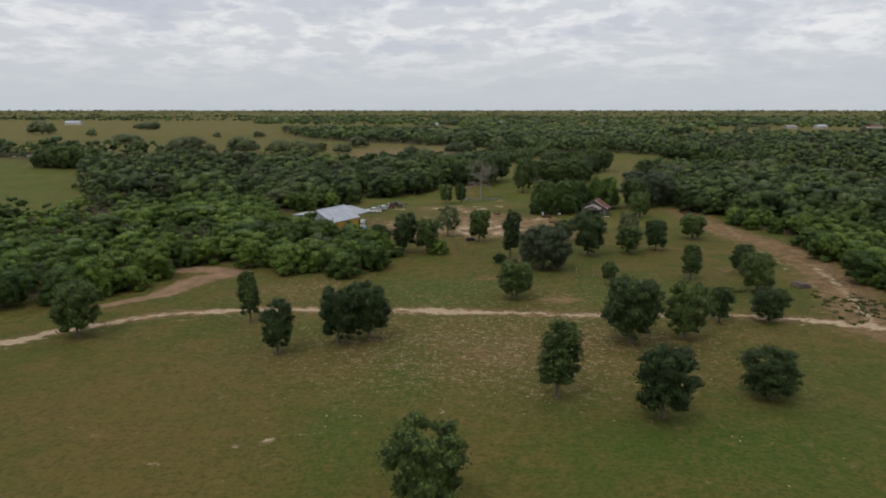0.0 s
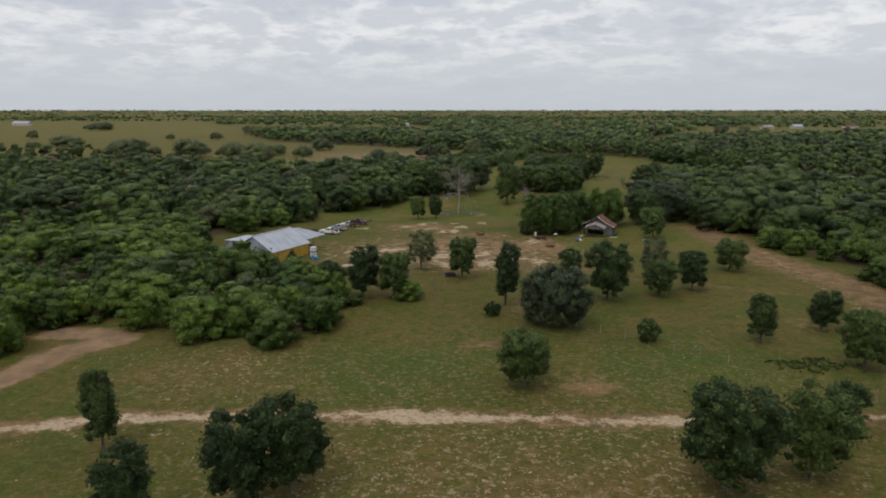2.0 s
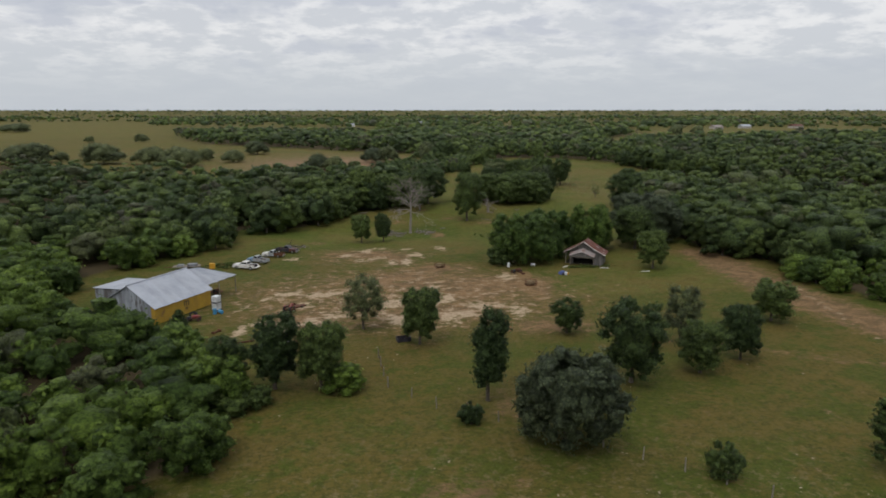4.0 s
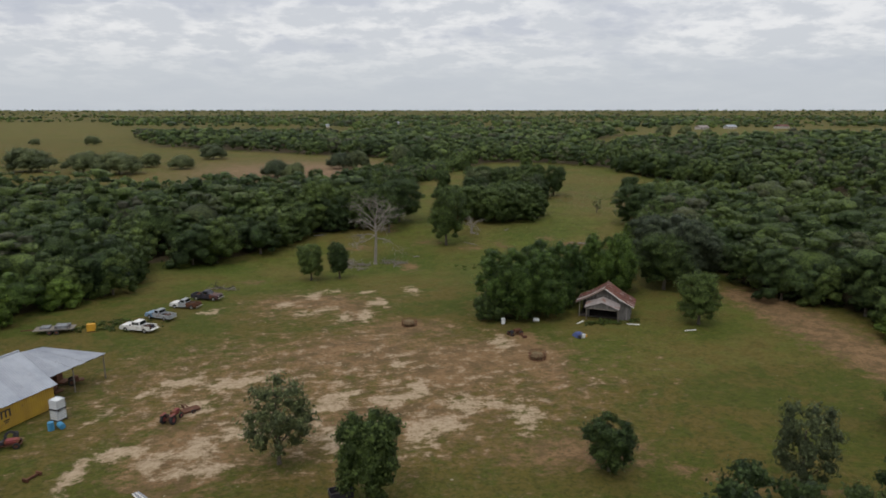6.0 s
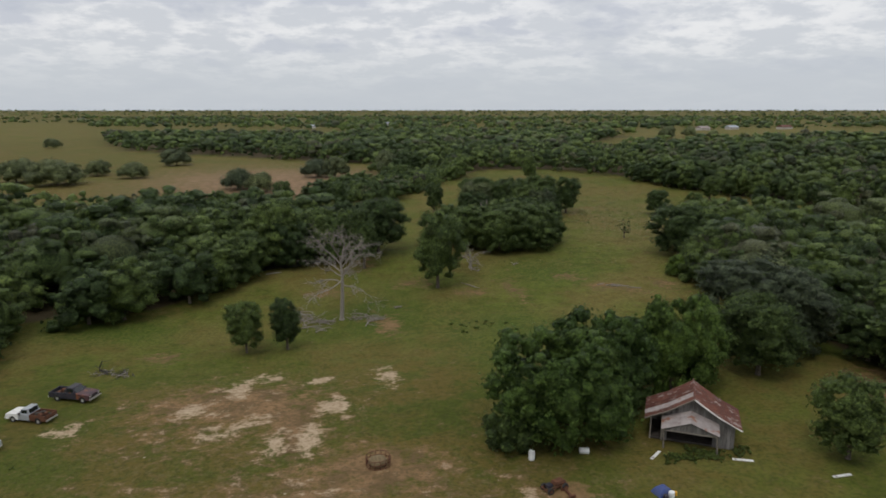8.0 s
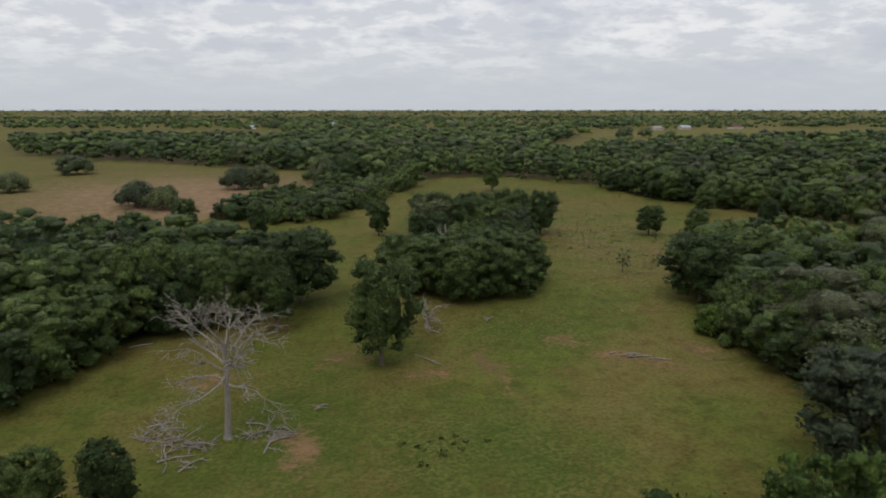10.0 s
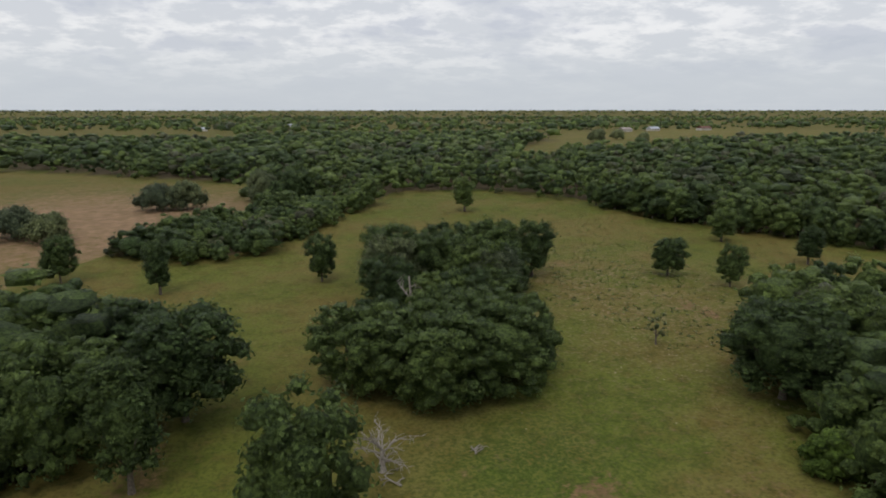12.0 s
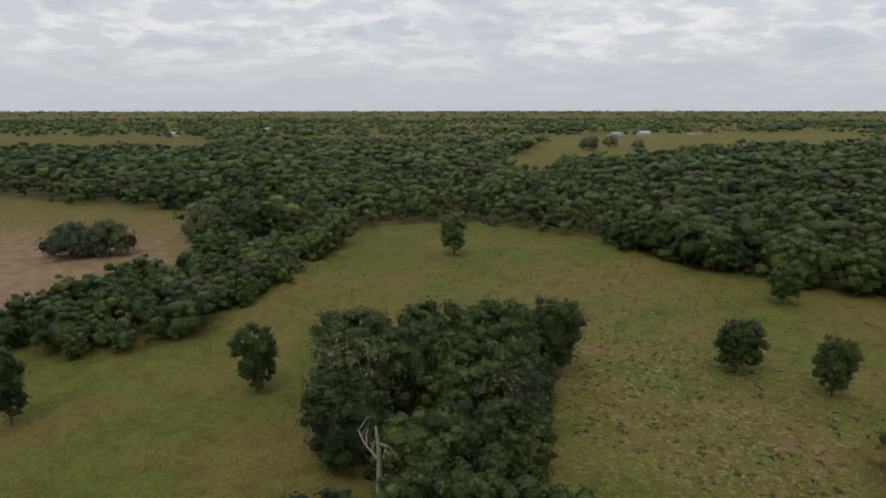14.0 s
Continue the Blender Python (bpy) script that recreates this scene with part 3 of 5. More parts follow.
NOTES = {"oak": "dark green oak with a rounded crown in the pasture", "oak2": "dark green bushy oak standing in short grass",
         "slim": "slim upright dark green tree with a bare trunk", "slim2": "narrow dark green tree in the pasture",
         "cedar": "dark conical cedar with dense needles", "grey": "broad grey-green willow-like tree hanging to the ground",
         "greysmall": "thin grey-green tree with an open crown", "broad": "dense rounded dark green tree of a close copse",
         "shade": "wide bright green shade tree beside the shack",
         "green": "tall leafy green tree in a close stand", "liveoak": "wide low live oak standing in the far pasture", "bush": "low dark green bush in the grass",
         "sapling": "thin grey-green sapling in the pasture", "mesquite": "yellow-green mesquite at the edge of the brush",
         "mesquite2": "bright green brush tree at the woods' edge", "edge": "leafy green woodland tree at the forest edge",
         "edge2": "spreading green woodland tree at the forest edge", "edge3": "dark green oak at the forest edge"}


def plant(key, x, y, h, w, group):
    """A tree of that model at a place, with its height and width."""
    ph, pw, model, used = MODELS[key]
    g = (x * 12.9898 + y * 78.233) % 6.283
    m = Matrix.Translation((x, y, float(land(x, y)) - 0.03)) @ Matrix.Rotation(g, 4, "Z") @ Matrix.Diagonal((w / pw, w / pw, h / ph, 1))
    if used:
        ob = copy_thing(model, m @ Matrix.Diagonal([1 / a for a in model.scale] + [1]))
    else:
        ob = model
        MODELS[key][3] = True
        ob.matrix_basis = m
        return tagged(ob, NOTES[key], "tree", group)
    return tagged(ob, NOTES[key], "tree", group)

# ---------------------------------------------------------------- single trees: model, place, height, width
def grove(rows, group):
    for key, x, y, h, w in rows:
        plant(key, x, y, h * 1.03, w, group)


grove([("oak", -49.5, 90.0, 7.9, 6.4), ("slim", -27.1, 96.1, 7.9, 3.7), ("slim2", -20.0, 83.2, 7.2, 4.6), ("oak2", -12.6, 86.9, 7.9, 5.8),
       ("oak", -8.7, 88.8, 8.1, 6.4), ("slim", 14.0, 69.8, 8.9, 5.3), ("oak", 27.1, 87.2, 9.3, 7.9), ("oak2", 34.9, 88.5, 8.2, 6.6),
       ("slim2", 42.7, 95.8, 5.6, 4.1), ("oak2", 50.0, 95.8, 5.3, 5.6), ("oak", 23.9, 64.7, 7.8, 6.2), ("oak2", 37.4, 69.4, 5.6, 6.8),
       ("oak2", 0.0, 48.5, 7.9, 6.8), ("oak", 13.9, 108.5, 6.7, 6.0)], "trees in the front pasture")
grove([("slim", 47.9, 121.3, 6.7, 4.5), ("slim2", 59.1, 125.7, 6.0, 4.7), ("oak", 55.8, 111.8, 7.1, 6.2), ("oak2", 63.6, 162.5, 6.3, 6.8),
       ("bush", 33.0, 122.5, 3.5, 3.0), ("grey", 21.8, 130.7, 9.3, 9.9), ("slim", 16.2, 140.2, 10.3, 4.8), ("oak", 10.6, 159.1, 8.0, 5.6),
       ("greysmall", 3.1, 166.7, 7.9, 6.4), ("oak2", 33.5, 143.0, 9.7, 7.9), ("oak2", 31.6, 160.9, 5.0, 4.8), ("greysmall", 45.2, 154.5, 8.0, 5.1),
       ("oak2", 42.8, 144.7, 6.3, 6.0), ("oak", 50.0, 148.1, 7.0, 5.4), ("bush", 13.5, 135.1, 2.4, 2.6), ("slim2", -7.0, 146.4, 9.0, 6.1), ("slim2", -12.2, 147.0, 6.4, 5.4), ("bush", -11.0, 140.2, 2.6, 4.6), ("bush", -8.4, 141.8, 2.4, 4.2), ("bush", -14.4, 141.0, 2.8, 4.4), ("cedar", -22.4, 165.2, 4.2, 3.4)],
      "trees between the lane and the yard")
grove([("oak", -1.8, 145.9, 7.9, 5.8), ("mesquite", 0.5, 145.1, 3.4, 5.1), ("oak", 3.3, 239.3, 7.1, 5.4), ("slim2", 8.8, 239.8, 7.5, 4.6), ("shade", 37.6, 206.5, 10.3, 13.4),
       ("shade", 43.6, 212.0, 10.3, 11.0), ("shade", 53.0, 215.0, 11.0, 9.6), ("oak2", 61.2, 197.8, 7.8, 6.9), ("oak", 65.7, 217.3, 9.8, 9.8),
       ("grey", 72.4, 224.1, 12.1, 16.1), ("bush", 31.3, 205.1, 4.7, 5.3), ("oak2", 58.0, 219.3, 5.6, 6.9)], "trees about the shack")
grove([("oak2", 34.6, 267.0, 14.2, 9.8), ("broad", 45.8, 294.2, 9.6, 12.6), ("broad", 52.2, 289.2, 9.8, 13.6), ("broad", 59.4, 289.6, 10.0, 13.6),
       ("broad", 63.4, 294.0, 9.6, 11.6), ("broad", 55.5, 300.0, 9.0, 11.0), ("green", 49.5, 302.5, 7.8, 8.4), ("green", 60.5, 304.5, 7.6, 9.2), ("green", 66.5, 310.0, 7.8, 8.6),
       ("green", 54.5, 319.0, 8.8, 9.4), ("green", 58.8, 313.5, 8.0, 9.4), ("green", 63.5, 314.0, 8.2, 9.0), ("greysmall", 56.0, 327.5, 10.2, 11.0), ("green", 62.0, 330.0, 10.8, 11.4), ("green", 66.5, 323.0, 10.0, 10.0), ("green", 72.0, 331.0, 12.0, 11.6), ("greysmall", 71.0, 319.0, 9.0, 8.6),
       ("green", 75.5, 325.0, 9.6, 9.0), ("oak2", 83.6, 333.0, 10.6, 8.2), ("green", 79.0, 335.5, 10.4, 9.4), ("oak", 57.5, 335.5, 10.6, 10.8), ("green", 66.0, 338.5, 10.4, 10.6)], "trees of the copse")
grove([("oak2", 45.5, 340.1, 8.8, 5.9), ("oak", 1.1, 351.2, 8.5, 6.2), ("slim", 18.5, 339.6, 9.2, 5.3), ("oak", 108.5, 326.2, 7.3, 6.6),
       ("sapling", 84.5, 295.4, 4.5, 3.2), ("oak2", 114.0, 315.9, 7.7, 5.4), ("slim2", 139.0, 348.3, 8.1, 6.9), ("slim", 141.2, 325.5, 7.9, 5.8),
       ("slim", 92.6, 397.4, 9.7, 7.2), ("liveoak", 10.0, 421.5, 8.2, 12.5), ("liveoak", 18.0, 421.5, 9.2, 11.5), ("liveoak", -16.5, 390.0, 8.0, 12.0), ("liveoak", -8.6, 384.5, 7.4, 10.0), ("liveoak", 39.5, 424.0, 11.5, 10.5), ("green", 48.0, 428.0, 10.0, 10.0), ("liveoak", 331, 736, 13, 17), ("liveoak", 375, 774, 11, 15), ("liveoak", 379, 738, 9, 12), ("liveoak", -58.0, 492.0, 9.0, 16.0)],
      "trees in the back pasture")
grove([("oak", 25.4, 291.1, 11.8, 12.0), ("slim", 21.7, 280.1, 12.0, 6.7), ("broad", 14.2, 286.0, 11.0, 11.5), ("broad", 8.0, 283.6, 9.4, 9.8), ("green", 4.6, 288.2, 12.6, 10.3),
       ("oak2", 89.0, 278.0, 11.2, 12.9), ("mesquite2", 92.4, 270.4, 6.1, 7.1), ("green", 98.7, 282.8, 10.2, 10.3), ("mesquite", 82.0, 265.1, 4.5, 5.8),
       ("greysmall", 81.6, 239.3, 9.6, 10.9), ("green", 89.6, 259.3, 10.7, 11.5)], "trees at the clearing's edge")

grove([("broad", -206, 353, 10.5, 17), ("broad", -193, 350, 12, 17), ("broad", -183, 351, 10.5, 14), ("liveoak", -440, 746, 16.9, 29.7), ("liveoak", -250, 447, 6.7, 8.8), ("liveoak", -267, 523, 4.8, 6.0), ("liveoak", -357, 691, 8.9, 10.7), ("liveoak", -254, 550, 8.9, 25.9),
       ("liveoak", -408, 942, 11.7, 38.7), ("liveoak", -165, 436, 11.3, 27.9), ("liveoak", -153, 448, 5.4, 8.9), ("liveoak", -124, 427, 11.6, 22.0), ("liveoak", -100, 420, 9.8, 17.0),
       ("liveoak", -82, 409, 10.2, 20.0), ("liveoak", -220, 666, 5.7, 8.4), ("liveoak", -177, 663, 7.8, 12.9), ("liveoak", -62, 430, 7.0, 12.6), ("liveoak", -79, 443, 7.3, 11.5)], "live oaks in the far pasture")

# ---------------------------------------------------------------- the woods
def scatter(rng, x0, x1, y0, y1, gap):
    xs, ys = np.meshgrid(np.arange(x0, x1, gap), np.arange(y0, y1, gap))
    p = np.stack([xs.ravel(), ys.ravel()], 1)
    return p + rng.uniform(-0.46, 0.46, p.shape) * gap


def in_reach(p):
    """Within what the flight looks over, with room to spare."""
    a = np.degrees(np.arctan2(p[:, 0], p[:, 1] + 20))
    b = np.degrees(np.arctan2(p[:, 0] - 43, p[:, 1] - 235))
    return ((a > -38) & (a < 44)) | ((b > -22) & (b < 62) & (p[:, 1] > 235)) 


def brushy(x, y):
    """Where low mesquite grows in place of tall trees."""
    return ((x < -2) & (y < 225) & (x > -150)) | ((x > 60) & (y < 190) & (x < 115))


BARN_PLOT = [(-46.7, 176.6), (-30.4, 168.6), (-27.0, 163.5), (-16.0, 160.0), (-10.0, 172.0), (-14.3, 181.4), (-15.5, 193.0), (-28.3, 202.2), (-44.5, 195.1)]
wrng = np.random.default_rng(31)


def stand(gap, near, far, x0, x1, y0, y1, margin):
    p = scatter(wrng, x0, x1, y0, y1, gap)
    d = to_line(FLOWN, p[:, 0], p[:, 1])
    keep = (d >= near) & (d < far) & in_reach(p) & ~inside(BARN_PLOT, p[:, 0], p[:, 1])
    p, d = p[keep], d[keep]
    ok = ~is_open(p[:, 0], p[:, 1])
    for t in range(6):
        ok &= ~is_open(p[:, 0] + margin * math.cos(t * 1.047), p[:, 1] + margin * math.sin(t * 1.047))
    return p[ok], d[ok]


def thick_wood(name, label, p, kinds, size, mat):
    """One mesh of many trees: kinds are crown shapes, size(x, y) the heights."""
    vs, fs, tones, softs, at = [], [], [], [], 0
    for x, y in p:
        verts, faces, soft, ph = kinds[wrng.integers(len(kinds))]
        # a few old trees spread wide above the rest
        old = wrng.random() < 0.20
        h = size(x, y) * (wrng.uniform(1.0, 1.25) if old else wrng.uniform(0.6, 1.05))
        g = wrng.uniform(0, math.tau)
        k = h / ph
        wide = k * (wrng.uniform(1.25, 1.75) if old else wrng.uniform(0.95, 1.3))
        c, s = math.cos(g) * wide, math.sin(g) * wide
        v = np.empty_like(verts)
        v[:, 0] = verts[:, 0] * c - verts[:, 1] * s + x
        v[:, 1] = verts[:, 0] * s + verts[:, 1] * c + y
        v[:, 2] = verts[:, 2] * k + float(land(x, y)) - 0.2
        vs.append(v)
        q = np.empty_like(soft)
        q[:, 0] = soft[:, 0] * math.cos(g) - soft[:, 1] * math.sin(g)
        q[:, 1] = soft[:, 0] * math.sin(g) + soft[:, 1] * math.cos(g)
        q[:, 2] = soft[:, 2]
        softs.append(q)
        tones.append(np.full(len(v), wrng.random(), np.float32))
        fs.append(faces + at)
        at += len(v)
    if vs:
        me = quads_mesh(name, np.concatenate(vs), np.concatenate(fs), mat, np.concatenate(softs))
        me.attributes.new("tone", "FLOAT", "POINT").data.foreach_set("value", np.concatenate(tones))
        tagged(new(name, me), label, "woodland", kind="stuff")


def tall(x, y):
    """The tree row between the two back pastures is lower than the woods."""
    return 6.4 if (x < 62 and 345 < y < 420) else 10.5


def low(x, y):
    return 6.2


near_p, near_d = stand(5.8, 0, 105, -150, 190, 70, 470, 1.0)
# low brush hangs less far over the grass
back_off = np.ones(len(near_p), bool)
for t in range(8):
    back_off &= ~is_open(near_p[:, 0] + 1.4 * math.cos(t * 0.785), near_p[:, 1] + 1.4 * math.sin(t * 0.785))
back_off |= ~brushy(near_p[:, 0], near_p[:, 1])
near_p, near_d = near_p[back_off], near_d[back_off]
# the trees that stand foremost are things of their own, the rest is thicket


def rim(x, y):
    hit = False
    for t in range(8):
        hit |= bool(is_open(np.array([x + 7.0 * math.cos(t * 0.785)]), np.array([y + 7.0 * math.sin(t * 0.785)]))[0])
    return hit


on_rim = np.array([rim(x, y) for x, y in near_p])
rim_order = [i for i in np.argsort(near_d) if on_rim[i]][:230]
for i in rim_order:
    x, y = near_p[i]
    scrub = bool(brushy(x, y))
    key = ("mesquite", "mesquite2")[i % 2] if scrub else ("edge", "edge2", "edge3")[i % 3]
    ph, pw = MODELS[key][0], MODELS[key][1]
    k = float(wrng.uniform(0.7, 1.1)) * (1.0 if scrub else tall(x, y) / 11.0)
    plant(key, x, y, ph * k, pw * k * float(wrng.uniform(1.0, 1.35)), "trees along the edge of the woods")
rest = np.ones(len(near_p), bool)
rest[rim_order] = False
inner = near_p[rest]
inner = inner[~((inner[:, 0] < 62) & (inner[:, 1] > 345) & (inner[:, 1] < 420))]
scrub = brushy(inner[:, 0], inner[:, 1])


def kinds_of(seed, forms, h, w, puffs, leaves, leaf, core):
    return [(*crown(seed + i, h, w, f, puffs, leaves, leaf, 0.04, core, DOME), h) for i, f in enumerate(forms)]


KIND_A = kinds_of(50, ("round", "broad", "oval", "round", "broad"), 10.0, 9.0, 12, 250, 0.74, 0.50)
KIND_M = kinds_of(60, ("broad", "round", "broad", "round"), 6.2, 6.9, 11, 250, 0.56, 0.48)
KIND_B = kinds_of(70, ("round", "broad", "oval", "broad"), 10.0, 9.8, 8, 42, 1.15, 0.0)
KIND_BM = kinds_of(80, ("broad", "round"), 6.2, 7.4, 8, 42, 0.95, 0.0)
KIND_C = kinds_of(90, ("round", "broad", "round", "broad"), 10.0, 13.0, 5, 12, 2.0, 0.0)
KIND_D = kinds_of(95, ("broad", "round", "broad"), 11.0, 26.0, 3, 6, 3.5, 0.0)
KIND_E = kinds_of(98, ("broad", "round", "broad"), 11.0, 26.0, 2, 0, 3.5, 0.0)
thick_wood("woodland_near", "dense green woodland of mixed trees round the clearing", inner[~scrub], KIND_A, tall, WOOD_LEAF)
thick_wood("brush_near", "thick yellow-green mesquite brush beside the pasture", inner[scrub], KIND_M, low, BRUSH)
# the row of low trees between the two back pastures stands close
p, d = stand(4.2, 0, 400, -5, 62, 345, 420, 0.3)
thick_wood("hedgerow", "row of low green trees between two pastures", p, KIND_A, lambda x, y: 5.7, WOOD_LEAF)
p, d = stand(8.0, 105, 230, -320, 400, 60, 560, 0.8)
scrub = brushy(p[:, 0], p[:, 1])
thick_wood("woodland_middle", "dense woodland stretching away behind the pastures", p[~scrub], KIND_B, tall, WOOD_LEAF)
thick_wood("brush_middle", "yellow-green brush stretching away behind the barn", p[scrub], KIND_BM, low, BRUSH)
p, d = stand(11.4, 230, 560, -700, 900, 60, 900, 1.5)
thick_wood("woodland_far", "far woodland with an uneven canopy", p, KIND_C, tall, WOOD_LEAF)


def patchy(p, cut, size):
    n = np.array([noise.fractal(Vector((x / size, y / (size * 0.45), 3.1)), 1.0, 2.0, 3) for x, y in p])
    return p[n > cut]


p, d = stand(34, 560, 1900, -2200, 2600, 60, 2300, 6.0)
thick_wood("woodland_distant", "distant woods broken by pale fields", patchy(p, -0.12, 380), KIND_D, lambda x, y: 10.0, WOOD_LEAF)
p, d = stand(95, 1900, 4800, -4400, 4700, 200, 4800, 6.0)
thick_wood("woodland_horizon", "low woods along the horizon", patchy(p, -0.3, 900), KIND_E, lambda x, y: 10.0, WOOD_LEAF)

# ---------------------------------------------------------------- materials of the made things
def worn(name, a, c, rust=None, amount=0.0, scale=1.2, rough=0.6, metal=0.0, vary=0.0, streak=0.0):
    """Paint or sheet with stains; rust takes over in patches."""
    m, nt, b = material(name, rough, metal)
    p = place_of(nt)
    if streak:
        p2 = node(nt, "ShaderNodeMapping", Vector=p, Scale=(1.0, 1.0, streak)).outputs[0]
    else:
        p2 = p
    n = noise_of(nt, p2, scale, 5, 0.65)
    col = mixc(nt, ramp(nt, n, 0.3, 0.7), a, c)
    if vary:
        r = node(nt, "ShaderNodeObjectInfo").outputs["Random"]
        col = mixc(nt, calc(nt, "MULTIPLY", r, vary), col, mixc(nt, 1.0, col, rgb(0.45, 0.42, 0.40), "MULTIPLY"))
    if rust:
        k = noise_of(nt, p2, scale * 0.7, 6, 0.7)
        col = mixc(nt, ramp(nt, k, 0.62 - amount * 0.4, 0.70 - amount * 0.4), col, rust)
    nt.links.new(col, b.inputs["Base Color"])
    bump(nt, b, n, 0.25, 0.03)
    return m


RUST = rgb(0.19, 0.075, 0.035)
GALV = worn("galvanised_sheet", rgb(0.32, 0.345, 0.39), rgb(0.42, 0.445, 0.49), rgb(0.27, 0.27, 0.28), 0.05, 0.4, 0.5, 0.15, 0.25)
OLD_SHEET = worn("weathered_sheet", rgb(0.44, 0.48, 0.53), rgb(0.26, 0.28, 0.31), rgb(0.13, 0.12, 0.12), 0.30, 1.2, 0.6, 0.15, 0.8, 0.25)
YELLOW = worn("yellow_sheet", rgb(0.50, 0.32, 0.045), rgb(0.42, 0.26, 0.05), rgb(0.28, 0.17, 0.06), 0.1, 0.8, 0.55, 0.0, 0.15)
RUSTY_ROOF = worn("rusty_roof_sheet", rgb(0.17, 0.062, 0.040), rgb(0.10, 0.045, 0.035), rgb(0.27, 0.22, 0.20), 0.16, 1.6, 0.7, 0.1, 0.55, 0.5)
GREY_ROOF = worn("grey_roof_sheet", rgb(0.42, 0.38, 0.36), rgb(0.30, 0.26, 0.25), rgb(0.24, 0.12, 0.08), 0.18, 1.5, 0.7, 0.1, 0.4)
BOARD = worn("weathered_board", rgb(0.22, 0.21, 0.20), rgb(0.10, 0.095, 0.09), None, 0, 3.0, 0.85, 0, 0.7, 0.2)
TIMBER = worn("grey_timber", rgb(0.28, 0.25, 0.21), rgb(0.17, 0.15, 0.125), None, 0, 4.0, 0.85, 0, 0.4)
# near-black timber; also shade put into the colour of truck beds, chassis, trough bottom
SHADE = worn("dark_timber_and_shade", rgb(0.07, 0.06, 0.05), rgb(0.035, 0.03, 0.028), None, 0, 2.0, 0.9)
WHITE = worn("white_paint", rgb(0.74, 0.73, 0.70), rgb(0.62, 0.61, 0.58), rgb(0.35, 0.28, 0.22), 0.05, 1.3, 0.4)
SILVER = worn("silver_paint", rgb(0.42, 0.44, 0.46), rgb(0.34, 0.36, 0.38), RUST, 0.06, 1.3, 0.4, 0.3)
BLUE = worn("faded_blue_paint", rgb(0.13, 0.22, 0.34), rgb(0.20, 0.30, 0.40), RUST, 0.08, 1.3, 0.45)
BLACK = worn("dull_black_paint", rgb(0.025, 0.025, 0.032), rgb(0.045, 0.04, 0.05), RUST, 0.05, 1.3, 0.45)
MAROON = worn("sun_faded_maroon", rgb(0.10, 0.045, 0.045), rgb(0.04, 0.03, 0.035), RUST, 0.2, 1.6, 0.5)
RUSTED = worn("rusted_steel", rgb(0.15, 0.065, 0.035), rgb(0.09, 0.045, 0.03), None, 0, 3.0, 0.85, 0.2)
RED = worn("faded_red_paint", rgb(0.25, 0.045, 0.05), rgb(0.15, 0.045, 0.045), RUST, 0.3, 2.0, 0.6)
RUBBER = worn("tyre_rubber", rgb(0.022, 0.022, 0.022), rgb(0.045, 0.042, 0.04), None, 0, 5.0, 0.9)
CHROME = worn("bumper_steel", rgb(0.60, 0.60, 0.60), rgb(0.50, 0.50, 0.50), None, 0, 3.0, 0.3, 0.6)
PLASTIC = worn("white_plastic", rgb(0.70, 0.71, 0.70), rgb(0.58, 0.60, 0.60), None, 0, 3.0, 0.45)
TARP = worn("blue_tarp", rgb(0.045, 0.07, 0.22), rgb(0.07, 0.09, 0.18), None, 0, 3.0, 0.5)
BARREL = worn("blue_barrel", rgb(0.05, 0.22, 0.40), rgb(0.08, 0.26, 0.42), None, 0, 3.0, 0.45)
CRATE = worn("yellow_box_paint", rgb(0.62, 0.34, 0.03), rgb(0.52, 0.28, 0.04), None, 0, 2.0, 0.5)
HAY = worn("old_hay", rgb(0.20, 0.15, 0.08), rgb(0.11, 0.08, 0.045), None, 0, 6.0, 0.95)
STONE = worn("pale_stone", rgb(0.34, 0.29, 0.20), rgb(0.22, 0.18, 0.11), None, 0, 0.8, 0.9)
WATER = worn("dark_mud", rgb(0.028, 0.027, 0.026), rgb(0.04, 0.037, 0.033), None, 0, 0.6, 0.35)
BRICK = worn("pale_wall", rgb(0.50, 0.47, 0.42), rgb(0.40, 0.37, 0.33), None, 0, 0.5, 0.8)
GLASS, gt, gb = material("car_glass", 0.08)
gb.inputs["Base Color"].default_value = rgb(0.015, 0.018, 0.02)
gb.inputs["Specular IOR Level"].default_value = 0.6


def thing(name, x, y, turn, label, category, group="", lift=0.0):
    root = new(name)
    root.matrix_basis = pose(x, y, float(land(x, y)) + lift, 0, 0, turn)
    return tagged(root, label, category, group)


def boxes(name, rows, mat, parent, label=""):
    bm = bmesh.new()
    for row in rows:
        box(bm, *row)
    return part(name, bm, mat, parent, label)


def sheet(name, corners, mat, parent, ribs=5, depth=0.035, label=""):
    """A ribbed metal sheet on four corners: bottom left, bottom right, top right, top left; the ribs run up."""
    a, b, c, d = [Vector(p) for p in corners]
    n = (b - a).cross(d - a).normalized()
    bm = bmesh.new()
    cols = []
    for i in range(ribs * 4 + 1):
        t = i / (ribs * 4)
        out = n * depth * (0, 0.8, 1.0, 0.8)[i % 4]
        lo, hi = a.lerp(b, t), d.lerp(c, t)
        cols.append([bm.verts.new(q) for q in (lo + out, hi + out, hi - n * 0.02, lo - n * 0.02)])
    for p, q in zip(cols, cols[1:]):
        bm.faces.new((p[0], q[0], q[1], p[1]))
        bm.faces.new((p[3], p[2], q[2], q[3]))
        bm.faces.new((p[0], p[3], q[3], q[0]))
        bm.faces.new((p[1], q[1], q[2], p[2]))
    bm.faces.new(cols[0])
    bm.faces.new(cols[-1][::-1])
    return part(name, bm, mat, parent, label)


